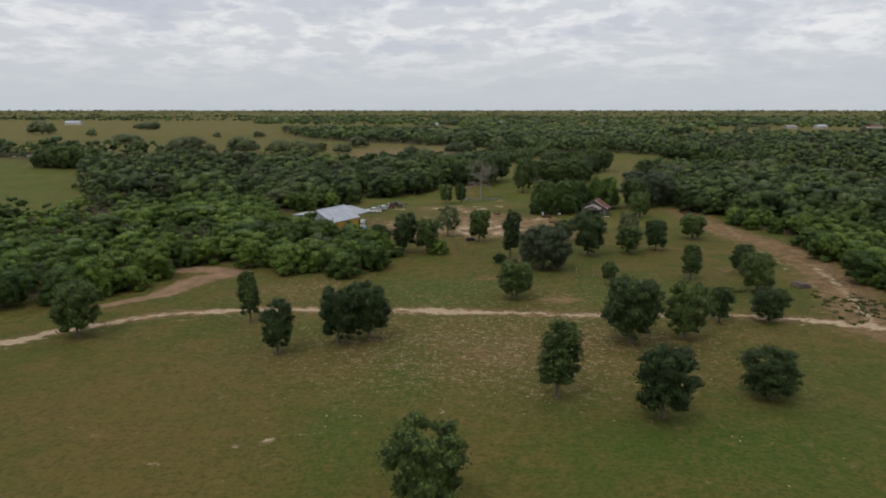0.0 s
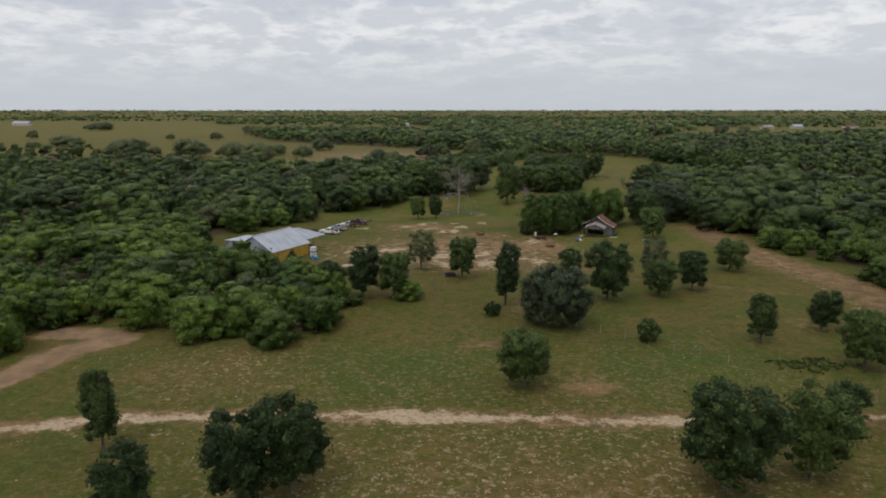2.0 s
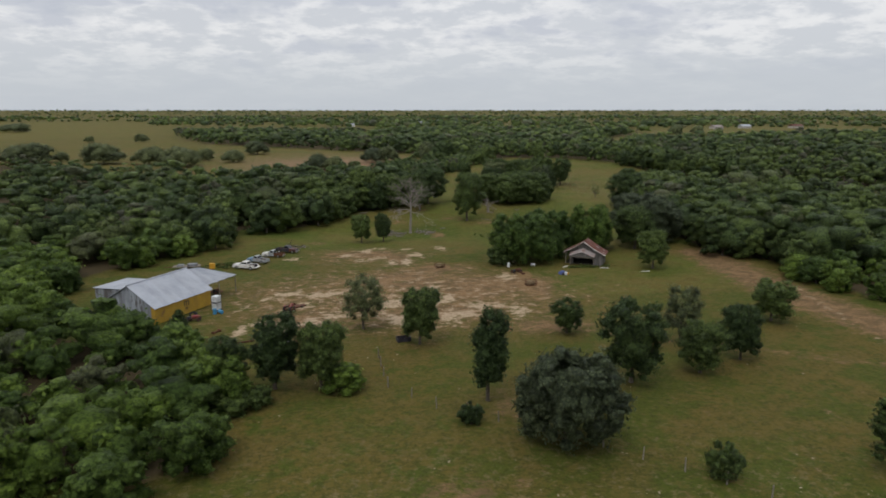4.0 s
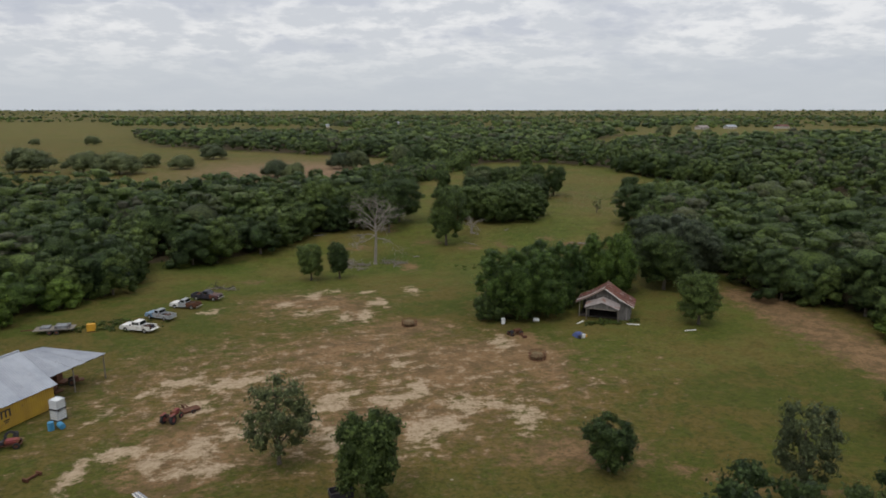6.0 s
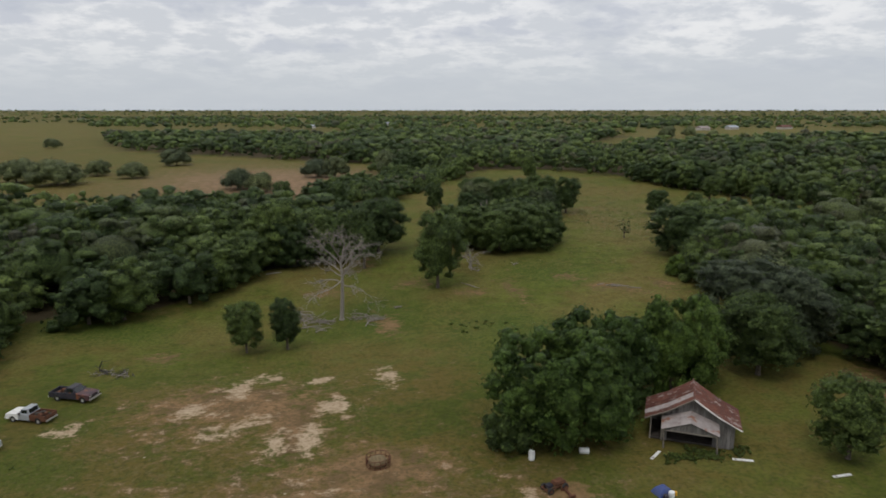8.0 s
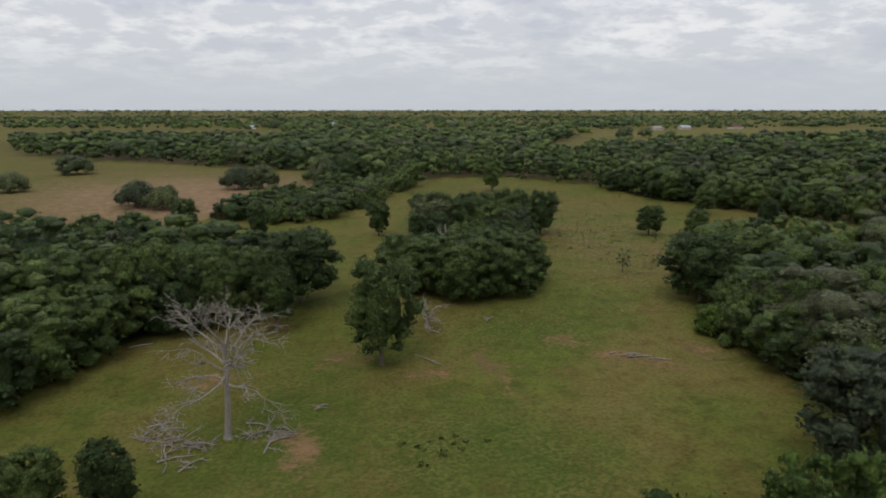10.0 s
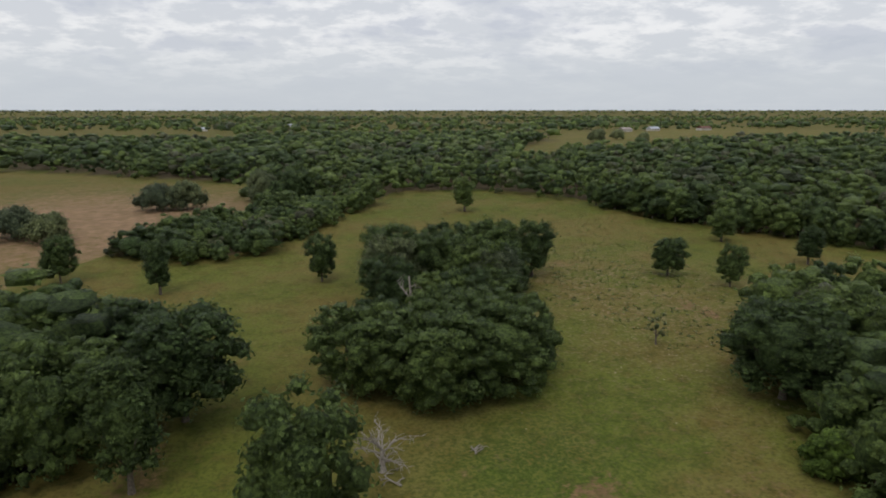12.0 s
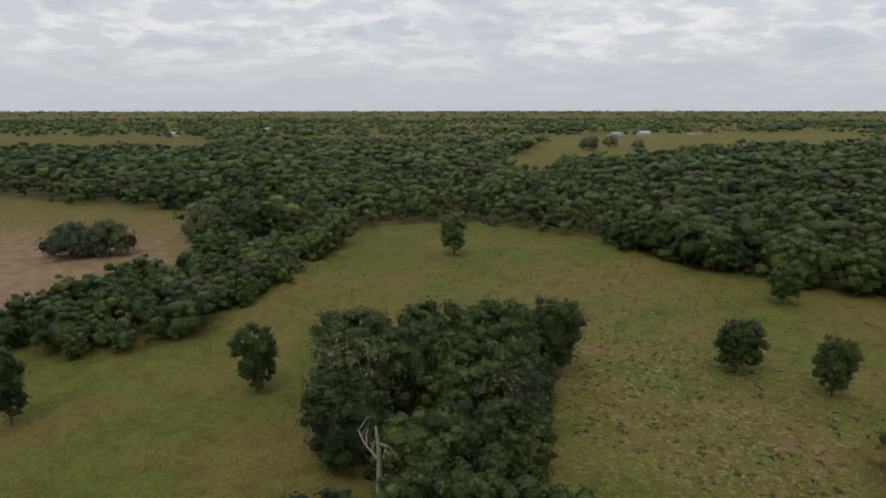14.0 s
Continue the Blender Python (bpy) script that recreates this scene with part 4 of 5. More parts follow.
def sheeted(name, a, b, c, d, count, mat, parent, ribs=4, depth=0.035, lap=0.012):
    """Sheets side by side over a four-cornered field."""
    a, b, c, d = [Vector(p) for p in (a, b, c, d)]
    n = (b - a).cross(d - a).normalized()
    for i in range(count):
        t, u = i / count, (i + 1) / count
        off = n * (lap * (i % 2))
        slip = (d - a).normalized() * (0.03 * math.sin(i * 2.7))
        sheet(name, (a.lerp(b, t) + off + slip, a.lerp(b, u) + off + slip, d.lerp(c, u) + off, d.lerp(c, t) + off), mat, parent, ribs, depth)


def disc(bm, centre, axis, radius, width, sides=18, hole=0.0):
    """A wheel-like ring about an axis."""
    c, ax = Vector(centre), Vector(axis).normalized()
    u = ax.orthogonal().normalized()
    v = ax.cross(u)
    prof = [(max(hole, 0.001), -width / 2), (radius * 0.93, -width / 2), (radius, -width * 0.28), (radius, width * 0.28), (radius * 0.93, width / 2), (max(hole, 0.001), width / 2)]
    rings = []
    for k in range(sides):
        t = k * math.tau / sides
        d = math.cos(t) * u + math.sin(t) * v
        rings.append([bm.verts.new(c + d * r + ax * w) for r, w in prof])
    for p, q in zip(rings, rings[1:] + rings[:1]):
        for i in range(len(prof)):
            j = (i + 1) % len(prof)
            bm.faces.new((p[i], p[j], q[j], q[i]))


def wheel(parent, x, y, r, w, axis=(0, 1, 0), rim=CHROME, flat=False):
    bm = bmesh.new()
    disc(bm, (x, y, r), axis, r, w, 18, r * 0.55)
    hub = part("wheel", bm, RUBBER, parent)
    bm = bmesh.new()
    disc(bm, (x, y, r), axis, r * 0.56, w * 0.8, 14)
    part("rim", bm, rim, hub)
    return hub


# ---------------------------------------------------------------- the barn
def barn():
    root = thing("barn", -27.2, 172.4, -30, "yellow metal barn with pale ribbed roof and open canopy", "barn")
    z0 = root.location.z
    L, W, E, A = 11.6, 9.8, 2.65, 5.45
    ridge = -W / 2
    # walls: yellow sheets on the yard side, weathered sheets on the gable ends
    n = 12
    for i in range(n):
        y0, y1 = L * i / n, L * (i + 1) / n
        sheet("wall_panel", ((0, y0, 0), (0, y1, 0), (0, y1, E), (0, y0, E)), YELLOW, root, 4)
    # a dark painted mark, as plain bars
    for y0, y1, z0, z1 in ((5.75, 5.92, 1.20, 1.95), (6.17, 6.34, 1.20, 1.88), (6.60, 6.77, 1.20, 1.95), (5.75, 6.77, 1.88, 2.02), (5.95, 6.60, 0.85, 0.98), (6.05, 6.50, 0.66, 0.76)):
        boxes("painted_mark", [(0.036, 0.041, y0, y1, z0, z1)], BLACK, root, "black painted mark")
    g = 14
    for end in (0, 1):
        y = 0.0 if end == 0 else L
        for i in range(g):
            xa, xb = -W * i / g, -W * (i + 1) / g
            ha, hb = [E + (A - E) * (1 - abs(x - ridge) / (W / 2)) - 0.03 for x in (xa, xb)]
            mat = YELLOW if (end == 0 and i == 0) else OLD_SHEET
            if end == 0:
                sheet("gable_panel", ((xb, y, 0), (xa, y, 0), (xa, y, ha), (xb, y, hb)), mat, root, 3)
            else:
                sheet("gable_panel", ((xa, y, 0), (xb, y, 0), (xb, y, hb), (xa, y, ha)), mat, root, 3)
    sheeted("back_panel", (-W, L, 0), (-W, 0, 0), (-W, 0, E), (-W, L, E), 10, OLD_SHEET, root)
    over = 0.35
    slope = (A - E) / (W / 2)
    sheeted("roof_sheet", (over, -0.3, E - slope * over + 0.04), (over, L + 0.25, E - slope * over + 0.04), (ridge, L + 0.25, A + 0.04), (ridge, -0.3, A + 0.04), 12, GALV, root, 4)
    sheeted("roof_sheet", (-W - over, L + 0.25, E - slope * over + 0.04), (-W - over, -0.3, E - slope * over + 0.04), (ridge, -0.3, A + 0.04), (ridge, L + 0.25, A + 0.04), 12, GALV, root, 4)
    bm = bmesh.new()
    tube(bm, [(ridge, -0.32, A + 0.08), (ridge, L + 0.27, A + 0.08)], [0.13, 0.13], 6)
    part("ridge_cap", bm, GALV, root)
    # canopy past the far end, on posts
    sheeted("canopy_sheet", (-0.9, L + 0.28, 3.0), (-1.3, L + 8.1, 2.95), (-4.9, L + 3.0, 5.0), (-4.9, L + 0.28, 5.3), 8, GALV, root, 4)
    sheeted("canopy_sheet", (-9.6, L + 3.0, 3.0), (-9.6, L + 0.28, 3.0), (-4.9, L + 0.28, 5.3), (-4.9, L + 3.0, 5.0), 4, GALV, root, 4)
    for x, y, h in ((-1.5, L + 7.8, 2.92), (-1.4, L + 3.6, 2.95), (-4.9, L + 2.8, 4.95), (-9.4, L + 2.8, 3.0)):
        bm = bmesh.new()
        tube(bm, [(x, y, -0.1), (x, y, h)], [0.075, 0.065], 8)
        part("post", bm, TIMBER, root)
    boxes("beam", [(-1.75, -1.6, L + 0.3, L + 7.9, 2.74, 2.92)], SHADE, root)
    # lower annex behind
    sheeted("annex_roof", (-17.6, L - 0.4, 2.75), (-17.6, 4.2, 2.75), (-9.7, 4.2, 3.25), (-9.7, L - 0.4, 3.25), 8, GALV, root, 4)
    sheeted("annex_panel", (-17.3, 4.4, 0), (-9.9, 4.4, 0), (-9.9, 4.4, 3.1), (-17.3, 4.4, 2.65), 8, OLD_SHEET, root, 3)
    sheeted("annex_panel", (-17.3, L - 0.6, 0), (-17.3, 4.4, 0), (-17.3, 4.4, 2.65), (-17.3, L - 0.6, 2.65), 7, OLD_SHEET, root, 3)
    # farm gear kept in the shade of the canopy
    for k, (x, y, s) in enumerate(((-3.2, L + 2.4, 1.0), (-5.2, L + 4.6, 1.25), (-8.2, L + 3.2, 1.1), (-3.4, L + 5.6, 0.8))):
        gear = thing("farm_gear", *(root.matrix_basis @ Vector((x, y, 0)))[:2], -30 + 17 * k, "dark rusty farm gear stored under the barn canopy", "farm gear", "gear under the canopy")
        boxes("frame", [(-0.9 * s, 0.9 * s, -0.5 * s, 0.5 * s, 0.35, 0.5), (-0.5 * s, 0.2 * s, -0.4 * s, 0.4 * s, 0.5, 1.2 * s)], RUSTED, gear)
        wheel(gear, -0.7 * s, 0.6 * s, 0.4, 0.2, rim=RUSTED)
        wheel(gear, -0.7 * s, -0.6 * s, 0.4, 0.2, rim=RUSTED)


barn()


# ---------------------------------------------------------------- the shack
def shack():
    root = thing("shack", 48.4, 202.6, -29, "old grey board shack with a sagging rusty metal roof and porch", "shack")
    E, A, H, D = 2.3, 4.75, 4.1, 4.5
    # board walls
    wall_w = H - 0.35
    n = 24
    for i in range(n):
        xa, xb = -wall_w + 2 * wall_w * i / n, -wall_w + 2 * wall_w * (i + 1) / n - 0.02
        ha, hb = [E + (A - E) * (1 - abs(x) / H) - 0.08 for x in (xa, xb)]
        lo = 0.0 if abs((xa + xb) / 2 + 0.2) > 2.0 else 2.0
        for y, low in ((0.3, lo), (D - 0.3, 0.0)):
            if y < 1 and xa < -2.55:
                continue
            bm = bmesh.new()
            v = box(bm, xa, xb, y - 0.02, y + 0.02, low, ha)
            for q in v[4:]:
                q.co.z = ha if abs(q.co.x - xa) < 1e-4 else hb
            part("wall_board", bm, BOARD, root)
    for x in (-wall_w, -2.7):
        bm = bmesh.new()
        tube(bm, [(x, 0.3, -0.1), (x, 0.28, E + (A - E) * (1 - abs(x) / H) - 0.06)], [0.08, 0.07], 7)
        part("post", bm, TIMBER, root)
    for side in (-0.69, 1):
        for i in range(12):
            y0 = 0.32 + (D - 0.64) * i / 12
            boxes("wall_board", [(side * wall_w - 0.02, side * wall_w + 0.02, y0, y0 + (D - 0.64) / 12 - 0.02, 0, E + 0.12)], BOARD, root)
    boxes("floor_deck", [(-wall_w, wall_w, 0.3, D - 0.3, 0.0, 0.2)], SHADE, root)
    # two pitches of rusty sheets, the eaves flaring a little
    for side in (-1, 1):
        k = 5
        for i in range(k):
            ya, yb = -0.25 + (D + 0.5) * i / k, -0.25 + (D + 0.5) * (i + 1) / k
            mid = side * H * 0.55
            zm = A - (A - E) * 0.60
            up = [(mid, ya, zm), (mid, yb, zm), (0, yb, A), (0, ya, A)]
            dn = [(side * (H + 0.25), ya, E - 0.05), (side * (H + 0.25), yb, E - 0.05), (mid, yb, zm - 0.02), (mid, ya, zm - 0.02)]
            for field in (dn, up):
                if side < 0:
                    field = [field[1], field[0], field[3], field[2]]
                sheet("roof_sheet", field, RUSTY_ROOF if (i + side) % 6 else GREY_ROOF, root, 4, 0.03)
    bm = bmesh.new()
    tube(bm, [(0, -0.28, A + 0.05), (0, D + 0.28, A + 0.05)], [0.09, 0.09], 6)
    part("ridge_cap", bm, RUSTY_ROOF, root)
    for side in (-1, 1):
        bm = bmesh.new()
        tube(bm, [(side * (H + 0.22), -0.3, E - 0.02), (side * H * 0.55, -0.3, A - (A - E) * 0.60 + 0.02), (0, -0.3, A + 0.03)], [0.07, 0.07, 0.07], 4)
        part("verge_board", bm, WHITE if side > 0 else TIMBER, root)
    # the porch: a lower gable on posts
    porch = boxes("porch", [(-2.6, 2.2, -1.35, -1.22, 1.78, 1.95)], TIMBER, root)
    c = -0.2
    for side in (-1, 1):
        for i in range(3):
            a, b = i / 3, (i + 1) / 3
            e0, e1 = c + side * 2.55 * (1 - a), c + side * 2.55 * (1 - b)
            za, zb = 2.0 + 0.95 * a, 2.0 + 0.95 * b
            f = [(e0, -1.55, za), (e0, 0.28, za + 0.45), (e1, 0.28, zb + 0.45), (e1, -1.55, zb)]
            if side < 0:
                f = [f[1], f[0], f[3], f[2]]
            sheet("porch_sheet", f, GREY_ROOF, porch, 3, 0.025)
    for i in range(16):
        xa = c - 2.3 + 4.6 * i / 16
        h = 1.95 + 0.9 * (1 - abs(xa + 0.14 - c) / 2.45)
        boxes("porch_board", [(xa, xa + 0.26, -1.36, -1.33, 1.9, h)], BOARD, porch)
    for x in (-2.55, 2.15):
        bm = bmesh.new()
        tube(bm, [(x + 0.1, -1.3, -0.1), (x, -1.28, 1.9)], [0.08, 0.07], 7)
        part("post", bm, TIMBER, porch)


shack()


# ---------------------------------------------------------------- pickups
def pickup(x, y, turn, hood, side, bed_mat, label, long_cab=False, tailgate=True, load=None, cab=None, size=0.88):
    """A parked pickup, nose along +x, standing on four wheels."""
    root = thing("pickup_truck", x, y, turn, label, "pickup truck", "pickups parked in a row")
    root.scale = (size, size, size)
    cab = cab or side
    back = -0.95 if long_cab else -0.55

    def slab(name, pts, half, mat, parent, inset=0.0):
        bm = bmesh.new()
        rings = []
        for yy, k in ((-half, inset), (-half * 0.94, 0), (half * 0.94, 0), (half, inset)):
            cx = sum(p[0] for p in pts) / len(pts)
            cz = sum(p[1] for p in pts) / len(pts)
            rings.append([bm.verts.new((px + (cx - px) * k, yy, pz + (cz - pz) * k)) for px, pz in pts])
        for p, q in zip(rings, rings[1:]):
            for i in range(len(pts)):
                j = (i + 1) % len(pts)
                bm.faces.new((p[i], p[j], q[j], q[i]))
        bm.faces.new(rings[0])
        bm.faces.new(rings[-1][::-1])
        bmesh.ops.recalc_face_normals(bm, faces=bm.faces)
        return part(name, bm, mat, parent)

    def arch(cx, r=0.46, lo=0.42):
        return [(cx + r * math.cos(t), lo + r * 0.95 * math.sin(t)) for t in np.linspace(0, math.pi, 7)]

    front = [(0.95, 0.42)] + arch(1.75)[::-1] + [(2.68, 0.42), (2.74, 0.72), (2.68, 1.04), (2.40, 1.10), (0.95, 1.20)]
    slab("hood", front, 0.96, hood, root, 0.03)
    slab("cab_side", [(back, 0.42), (0.95, 0.42), (0.95, 1.20), (back, 1.18)], 0.96, cab, root, 0.03)
    roof = slab("cab_roof", [(back + 0.02, 1.17), (0.98, 1.17), (0.45, 1.78), (back + 0.18, 1.80)], 0.80, cab, root, 0.06)
    boxes("windscreen", [(-0.012, 0.012, -0.70, 0.70, 0.06, 0.68)], GLASS, roof).matrix_basis = pose(0.98, 0, 1.16, 0, -41, 0)
    boxes("rear_window", [(-0.012, 0.012, -0.66, 0.66, 0.07, 0.56)], GLASS, roof).matrix_basis = pose(back + 0.005, 0, 1.17, 0, 14.5, 0)
    for s in (-1, 1):
        boxes("side_window", [(0.0 if long_cab else -0.28, 0.52, s * 0.805 - 0.012, s * 0.805 + 0.012, 1.25, 1.68)], GLASS, roof)
        if long_cab:
            boxes("side_window", [(-0.70, -0.10, s * 0.805 - 0.012, s * 0.805 + 0.012, 1.25, 1.68)], GLASS, roof)
        boxes("mirror", [(0.62, 0.78, s * 1.04 - 0.09, s * 1.04 + 0.09, 1.18, 1.36)], BLACK, root)
        boxes("headlight", [(2.70, 2.755, s * 0.70 - 0.16, s * 0.70 + 0.16, 0.80, 0.98)], CHROME, root)
    # the bed: two sides, floor, front panel and tailgate
    rear = -2.75
    bed = boxes("bed_floor", [(rear, back - 0.06, -0.86, 0.86, 0.62, 0.70)], SHADE, root)
    for s in (-1, 1):
        pts = [(rear, 0.48)] + arch(-1.70)[::-1] + [(back - 0.04, 0.48), (back - 0.04, 1.16), (rear, 1.14)]
        pts = [(rear, 0.48), (-2.2, 0.48)] + arch(-1.70)[::-1] + [(back - 0.04, 0.48), (back - 0.04, 1.16), (rear, 1.14)]
        bm = bmesh.new()
        a = [bm.verts.new((px, s * 0.96, pz)) for px, pz in pts]
        b = [bm.verts.new((px, s * 0.86, pz)) for px, pz in pts]
        bm.faces.new(a)
        bm.faces.new(b[::-1])
        for i in range(len(pts)):
            j = (i + 1) % len(pts)
            bm.faces.new((a[i], b[i], b[j], a[j]))
        bmesh.ops.recalc_face_normals(bm, faces=bm.faces)
        part("bed_side", bm, bed_mat, bed)
    boxes("bed_front", [(back - 0.12, back - 0.06, -0.86, 0.86, 0.66, 1.16)], bed_mat, bed)
    if tailgate:
        boxes("tailgate", [(rear - 0.03, rear + 0.05, -0.86, 0.86, 0.62, 1.13)], bed_mat, bed)
    else:
        boxes("tailgate", [(rear - 0.50, rear, -0.86, 0.86, 0.64, 0.70)], bed_mat, bed, "lowered tailgate")
    boxes("rear_bumper", [(rear - 0.16, rear - 0.04, -0.90, 0.90, 0.46, 0.62)], CHROME, root)
    boxes("front_bumper", [(2.72, 2.86, -0.95, 0.95, 0.46, 0.64)], CHROME, root)
    boxes("grille", [(2.715, 2.76, -0.52, 0.52, 0.70, 0.98)], BLACK, root)
    boxes("chassis", [(-2.6, 2.6, -0.40, 0.40, 0.34, 0.62)], SHADE, root)
    for cx in (1.75, -1.70):
        for s in (-1, 1):
            wheel(root, cx, s * 0.83, 0.38, 0.24)
    if load:
        rng = random.Random(5)
        for k in range(load):
            px, py, s = rng.uniform(-2.5, back - 0.5), rng.uniform(-0.6, 0.6), rng.uniform(0.12, 0.30)
            ob = boxes("load", [(-s, s, -s * 0.7, s * 0.7, 0, s * 1.6)], (RUSTED, BLACK, SHADE)[k % 3], bed)
            ob.matrix_basis = pose(px, py, 0.705, 0, 0, rng.uniform(0, 180))


pickup(-20.0, 207.9, 157, WHITE, WHITE, WHITE, "white extended-cab pickup with a loaded bed and lowered tailgate", True, False, 9, size=0.9)
pickup(-18.4, 213.7, 148, BLUE, SILVER, SILVER, "old silver pickup with a faded blue hood in the grass", False, True, 5, size=0.86)
pickup(-16.0, 219.6, 160, WHITE, SILVER, RUSTED, "derelict pickup with a white hood and rusty bed", False, True, 7, SILVER, 0.86)
pickup(-13.6, 224.8, -20, MAROON, BLACK, BLACK, "dark faded pickup with a rusty hood and chrome bumper", False, True, 4, size=0.92)


# ---------------------------------------------------------------- yard things
def tractor():
    root = thing("tractor", -8.4, 177.0, 70, "small faded red tractor on worn ground", "tractor")
    root.scale = (0.78, 0.78, 0.78)
    hood = bmesh.new()
    box(hood, 0.2, 1.6, -0.32, 0.32, 0.75, 1.25)
    bmesh.ops.bevel(hood, geom=hood.edges[:], offset=0.07, segments=2, affect="EDGES")
    part("hood", hood, RED, root)
    boxes("chassis", [(-1.0, 1.5, -0.2, 0.2, 0.5, 0.78)], RUSTED, root)
    boxes("seat", [(-0.75, -0.35, -0.24, 0.24, 1.0, 1.08), (-0.80, -0.73, -0.24, 0.24, 1.08, 1.42)], BLACK, root)
    for s in (-1, 1):
        boxes("fender", [(-1.15, -0.2, s * 0.66 - 0.2, s * 0.66 + 0.2, 1.26, 1.31)], RED, root)
        wheel(root, -0.7, s * 0.68, 0.62, 0.34, rim=RED)
        wheel(root, 1.25, s * 0.58, 0.36, 0.2, rim=RED)
    bm = bmesh.new()
    disc(bm, (0.05, 0, 1.35), (0.8, 0, 0.6), 0.2, 0.03, 14, 0.16)
    part("steering_wheel", bm, BLACK, root)
    bm = bmesh.new()
    tube(bm, [(1.1, 0.2, 1.2), (1.1, 0.2, 1.85)], [0.035, 0.035], 7)
    part("exhaust_pipe", bm, RUSTED, root)
    mower = thing("mower", -7.0, 179.2, 35, "dark rusty mower deck lying by the tractor", "mower")
    boxes("deck", [(-0.9, 0.9, -0.5, 0.5, 0.12, 0.30)], RUSTED, mower)
    boxes("hitch", [(-0.06, 0.06, 0.6, 1.7, 0.22, 0.30), (-0.5, -0.42, 0.5, 1.2, 0.2, 0.6)], RUSTED, mower)
    wheel(mower, 0.0, -0.72, 0.22, 0.14, rim=RUSTED)


tractor()


def hay_ring(x, y, turn, full):
    root = thing("hay_ring", x, y, turn, "rusty round hay ring on trodden brown soil", "hay ring", "hay rings in the yard")
    R = 1.08
    for k, z in enumerate((0.10, 0.45, 0.84)):
        bm = bmesh.new()
        pts = [(R * math.cos(t), R * math.sin(t), z + 0.04 * math.sin(3 * t)) for t in np.linspace(0, math.tau, 25)]
        tube(bm, pts, [0.035] * 25, 5)
        part("hoop", bm, RUSTED, root)
    for k in range(14):
        t = k * math.tau / 14
        bm = bmesh.new()
        tube(bm, [(R * math.cos(t), R * math.sin(t), 0), (R * 1.03 * math.cos(t), R * 1.03 * math.sin(t), 0.87)], [0.035, 0.03], 5)
        part("upright", bm, RUSTED, root)
    if full:
        bm = bmesh.new()
        bmesh.ops.create_icosphere(bm, subdivisions=3, radius=0.85)
        for v in bm.verts:
            v.co.z = max(v.co.z * 0.55 + 0.35 + 0.1 * noise.noise(v.co * 3), 0.0)
            v.co.xy = v.co.xy * (1 + 0.15 * noise.noise(v.co * 2))
        part("hay", bm, HAY, root, "trampled leftover hay")


hay_ring(18.8, 204.2, 20, True)
hay_ring(33.5, 188.2, 0, True)


def tank_stack():
    root = thing("water_tank", -19.9, 179.3, -30, "two white cage tanks stacked beside the barn", "water tank")
    for k in range(2):
        z = 1.18 * k
        bm = bmesh.new()
        box(bm, -0.55, 0.55, -0.5, 0.5, z + 0.16, z + 1.1)
        bmesh.ops.bevel(bm, geom=bm.edges[:], offset=0.06, segments=2, affect="EDGES")
        part("tank", bm, PLASTIC, root)
        rails = []
        for q in range(5):
            zz = z + 0.2 + q * 0.22
            rails += [(-0.58, 0.58, -0.54, -0.51, zz, zz + 0.03), (-0.58, 0.58, 0.51, 0.54, zz, zz + 0.03),
                      (-0.58, -0.555, -0.51, 0.51, zz, zz + 0.03), (0.555, 0.58, -0.51, 0.51, zz, zz + 0.03)]
        boxes("cage", rails, GALV, root)
        boxes("pallet", [(-0.6, 0.6, -0.55, 0.55, z + 0.10, z + 0.15), (-0.6, 0.6, -0.5, -0.38, z, z + 0.10), (-0.6, 0.6, 0.38, 0.5, z, z + 0.10)], SHADE, root)


tank_stack()


def drum(x, y, mat, label, h=0.88, r=0.29, lying=None):
    root = thing("drum", x, y, 0, label, "drum")
    bm = bmesh.new()
    prof = [(r * 0.96, 0), (r, 0.03), (r, h * 0.32), (r * 1.05, h * 0.34), (r, h * 0.36), (r, h * 0.64), (r * 1.05, h * 0.66), (r, h * 0.68), (r, h - 0.03), (r * 0.96, h)]
    rings = [[bm.verts.new((a * math.cos(t), a * math.sin(t), z)) for t in np.linspace(0, math.tau, 16, endpoint=False)] for a, z in prof]
    for p, q in zip(rings, rings[1:]):
        for i in range(16):
            bm.faces.new((p[i], p[(i + 1) % 16], q[(i + 1) % 16], q[i]))
    bm.faces.new(rings[0][::-1])
    bm.faces.new(rings[-1])
    ob = part("shell", bm, mat, root)
    if lying is not None:
        ob.matrix_basis = pose(0, 0, r, 90, 0, lying)


drum(-19.7, 176.9, BARREL, "blue plastic drum standing beside the barn")
drum(-19.2, 177.6, BARREL, "blue plastic drum lying beside the barn", lying=40)
drum(32.7, 202.7, PLASTIC, "white plastic drum standing under the shade tree")
drum(37.4, 203.0, PLASTIC, "white plastic drum lying under the shade tree", lying=75)


def trough(x, y, turn):
    root = thing("feed_trough", x, y, turn, "black rectangular feed trough in short grass", "trough")
    boxes("side", [(-0.95, 0.95, -0.55, -0.50, 0, 0.6)], BLACK, root)
    boxes("side", [(-0.95, 0.95, 0.50, 0.55, 0, 0.6)], BLACK, root)
    boxes("end", [(-0.95, -0.90, -0.5, 0.5, 0, 0.6)], BLACK, root)
    boxes("end", [(0.90, 0.95, -0.5, 0.5, 0, 0.6)], BLACK, root)
    boxes("bottom", [(-0.9, 0.9, -0.5, 0.5, 0.03, 0.10)], SHADE, root)


trough(8.5, 160.7, 12)


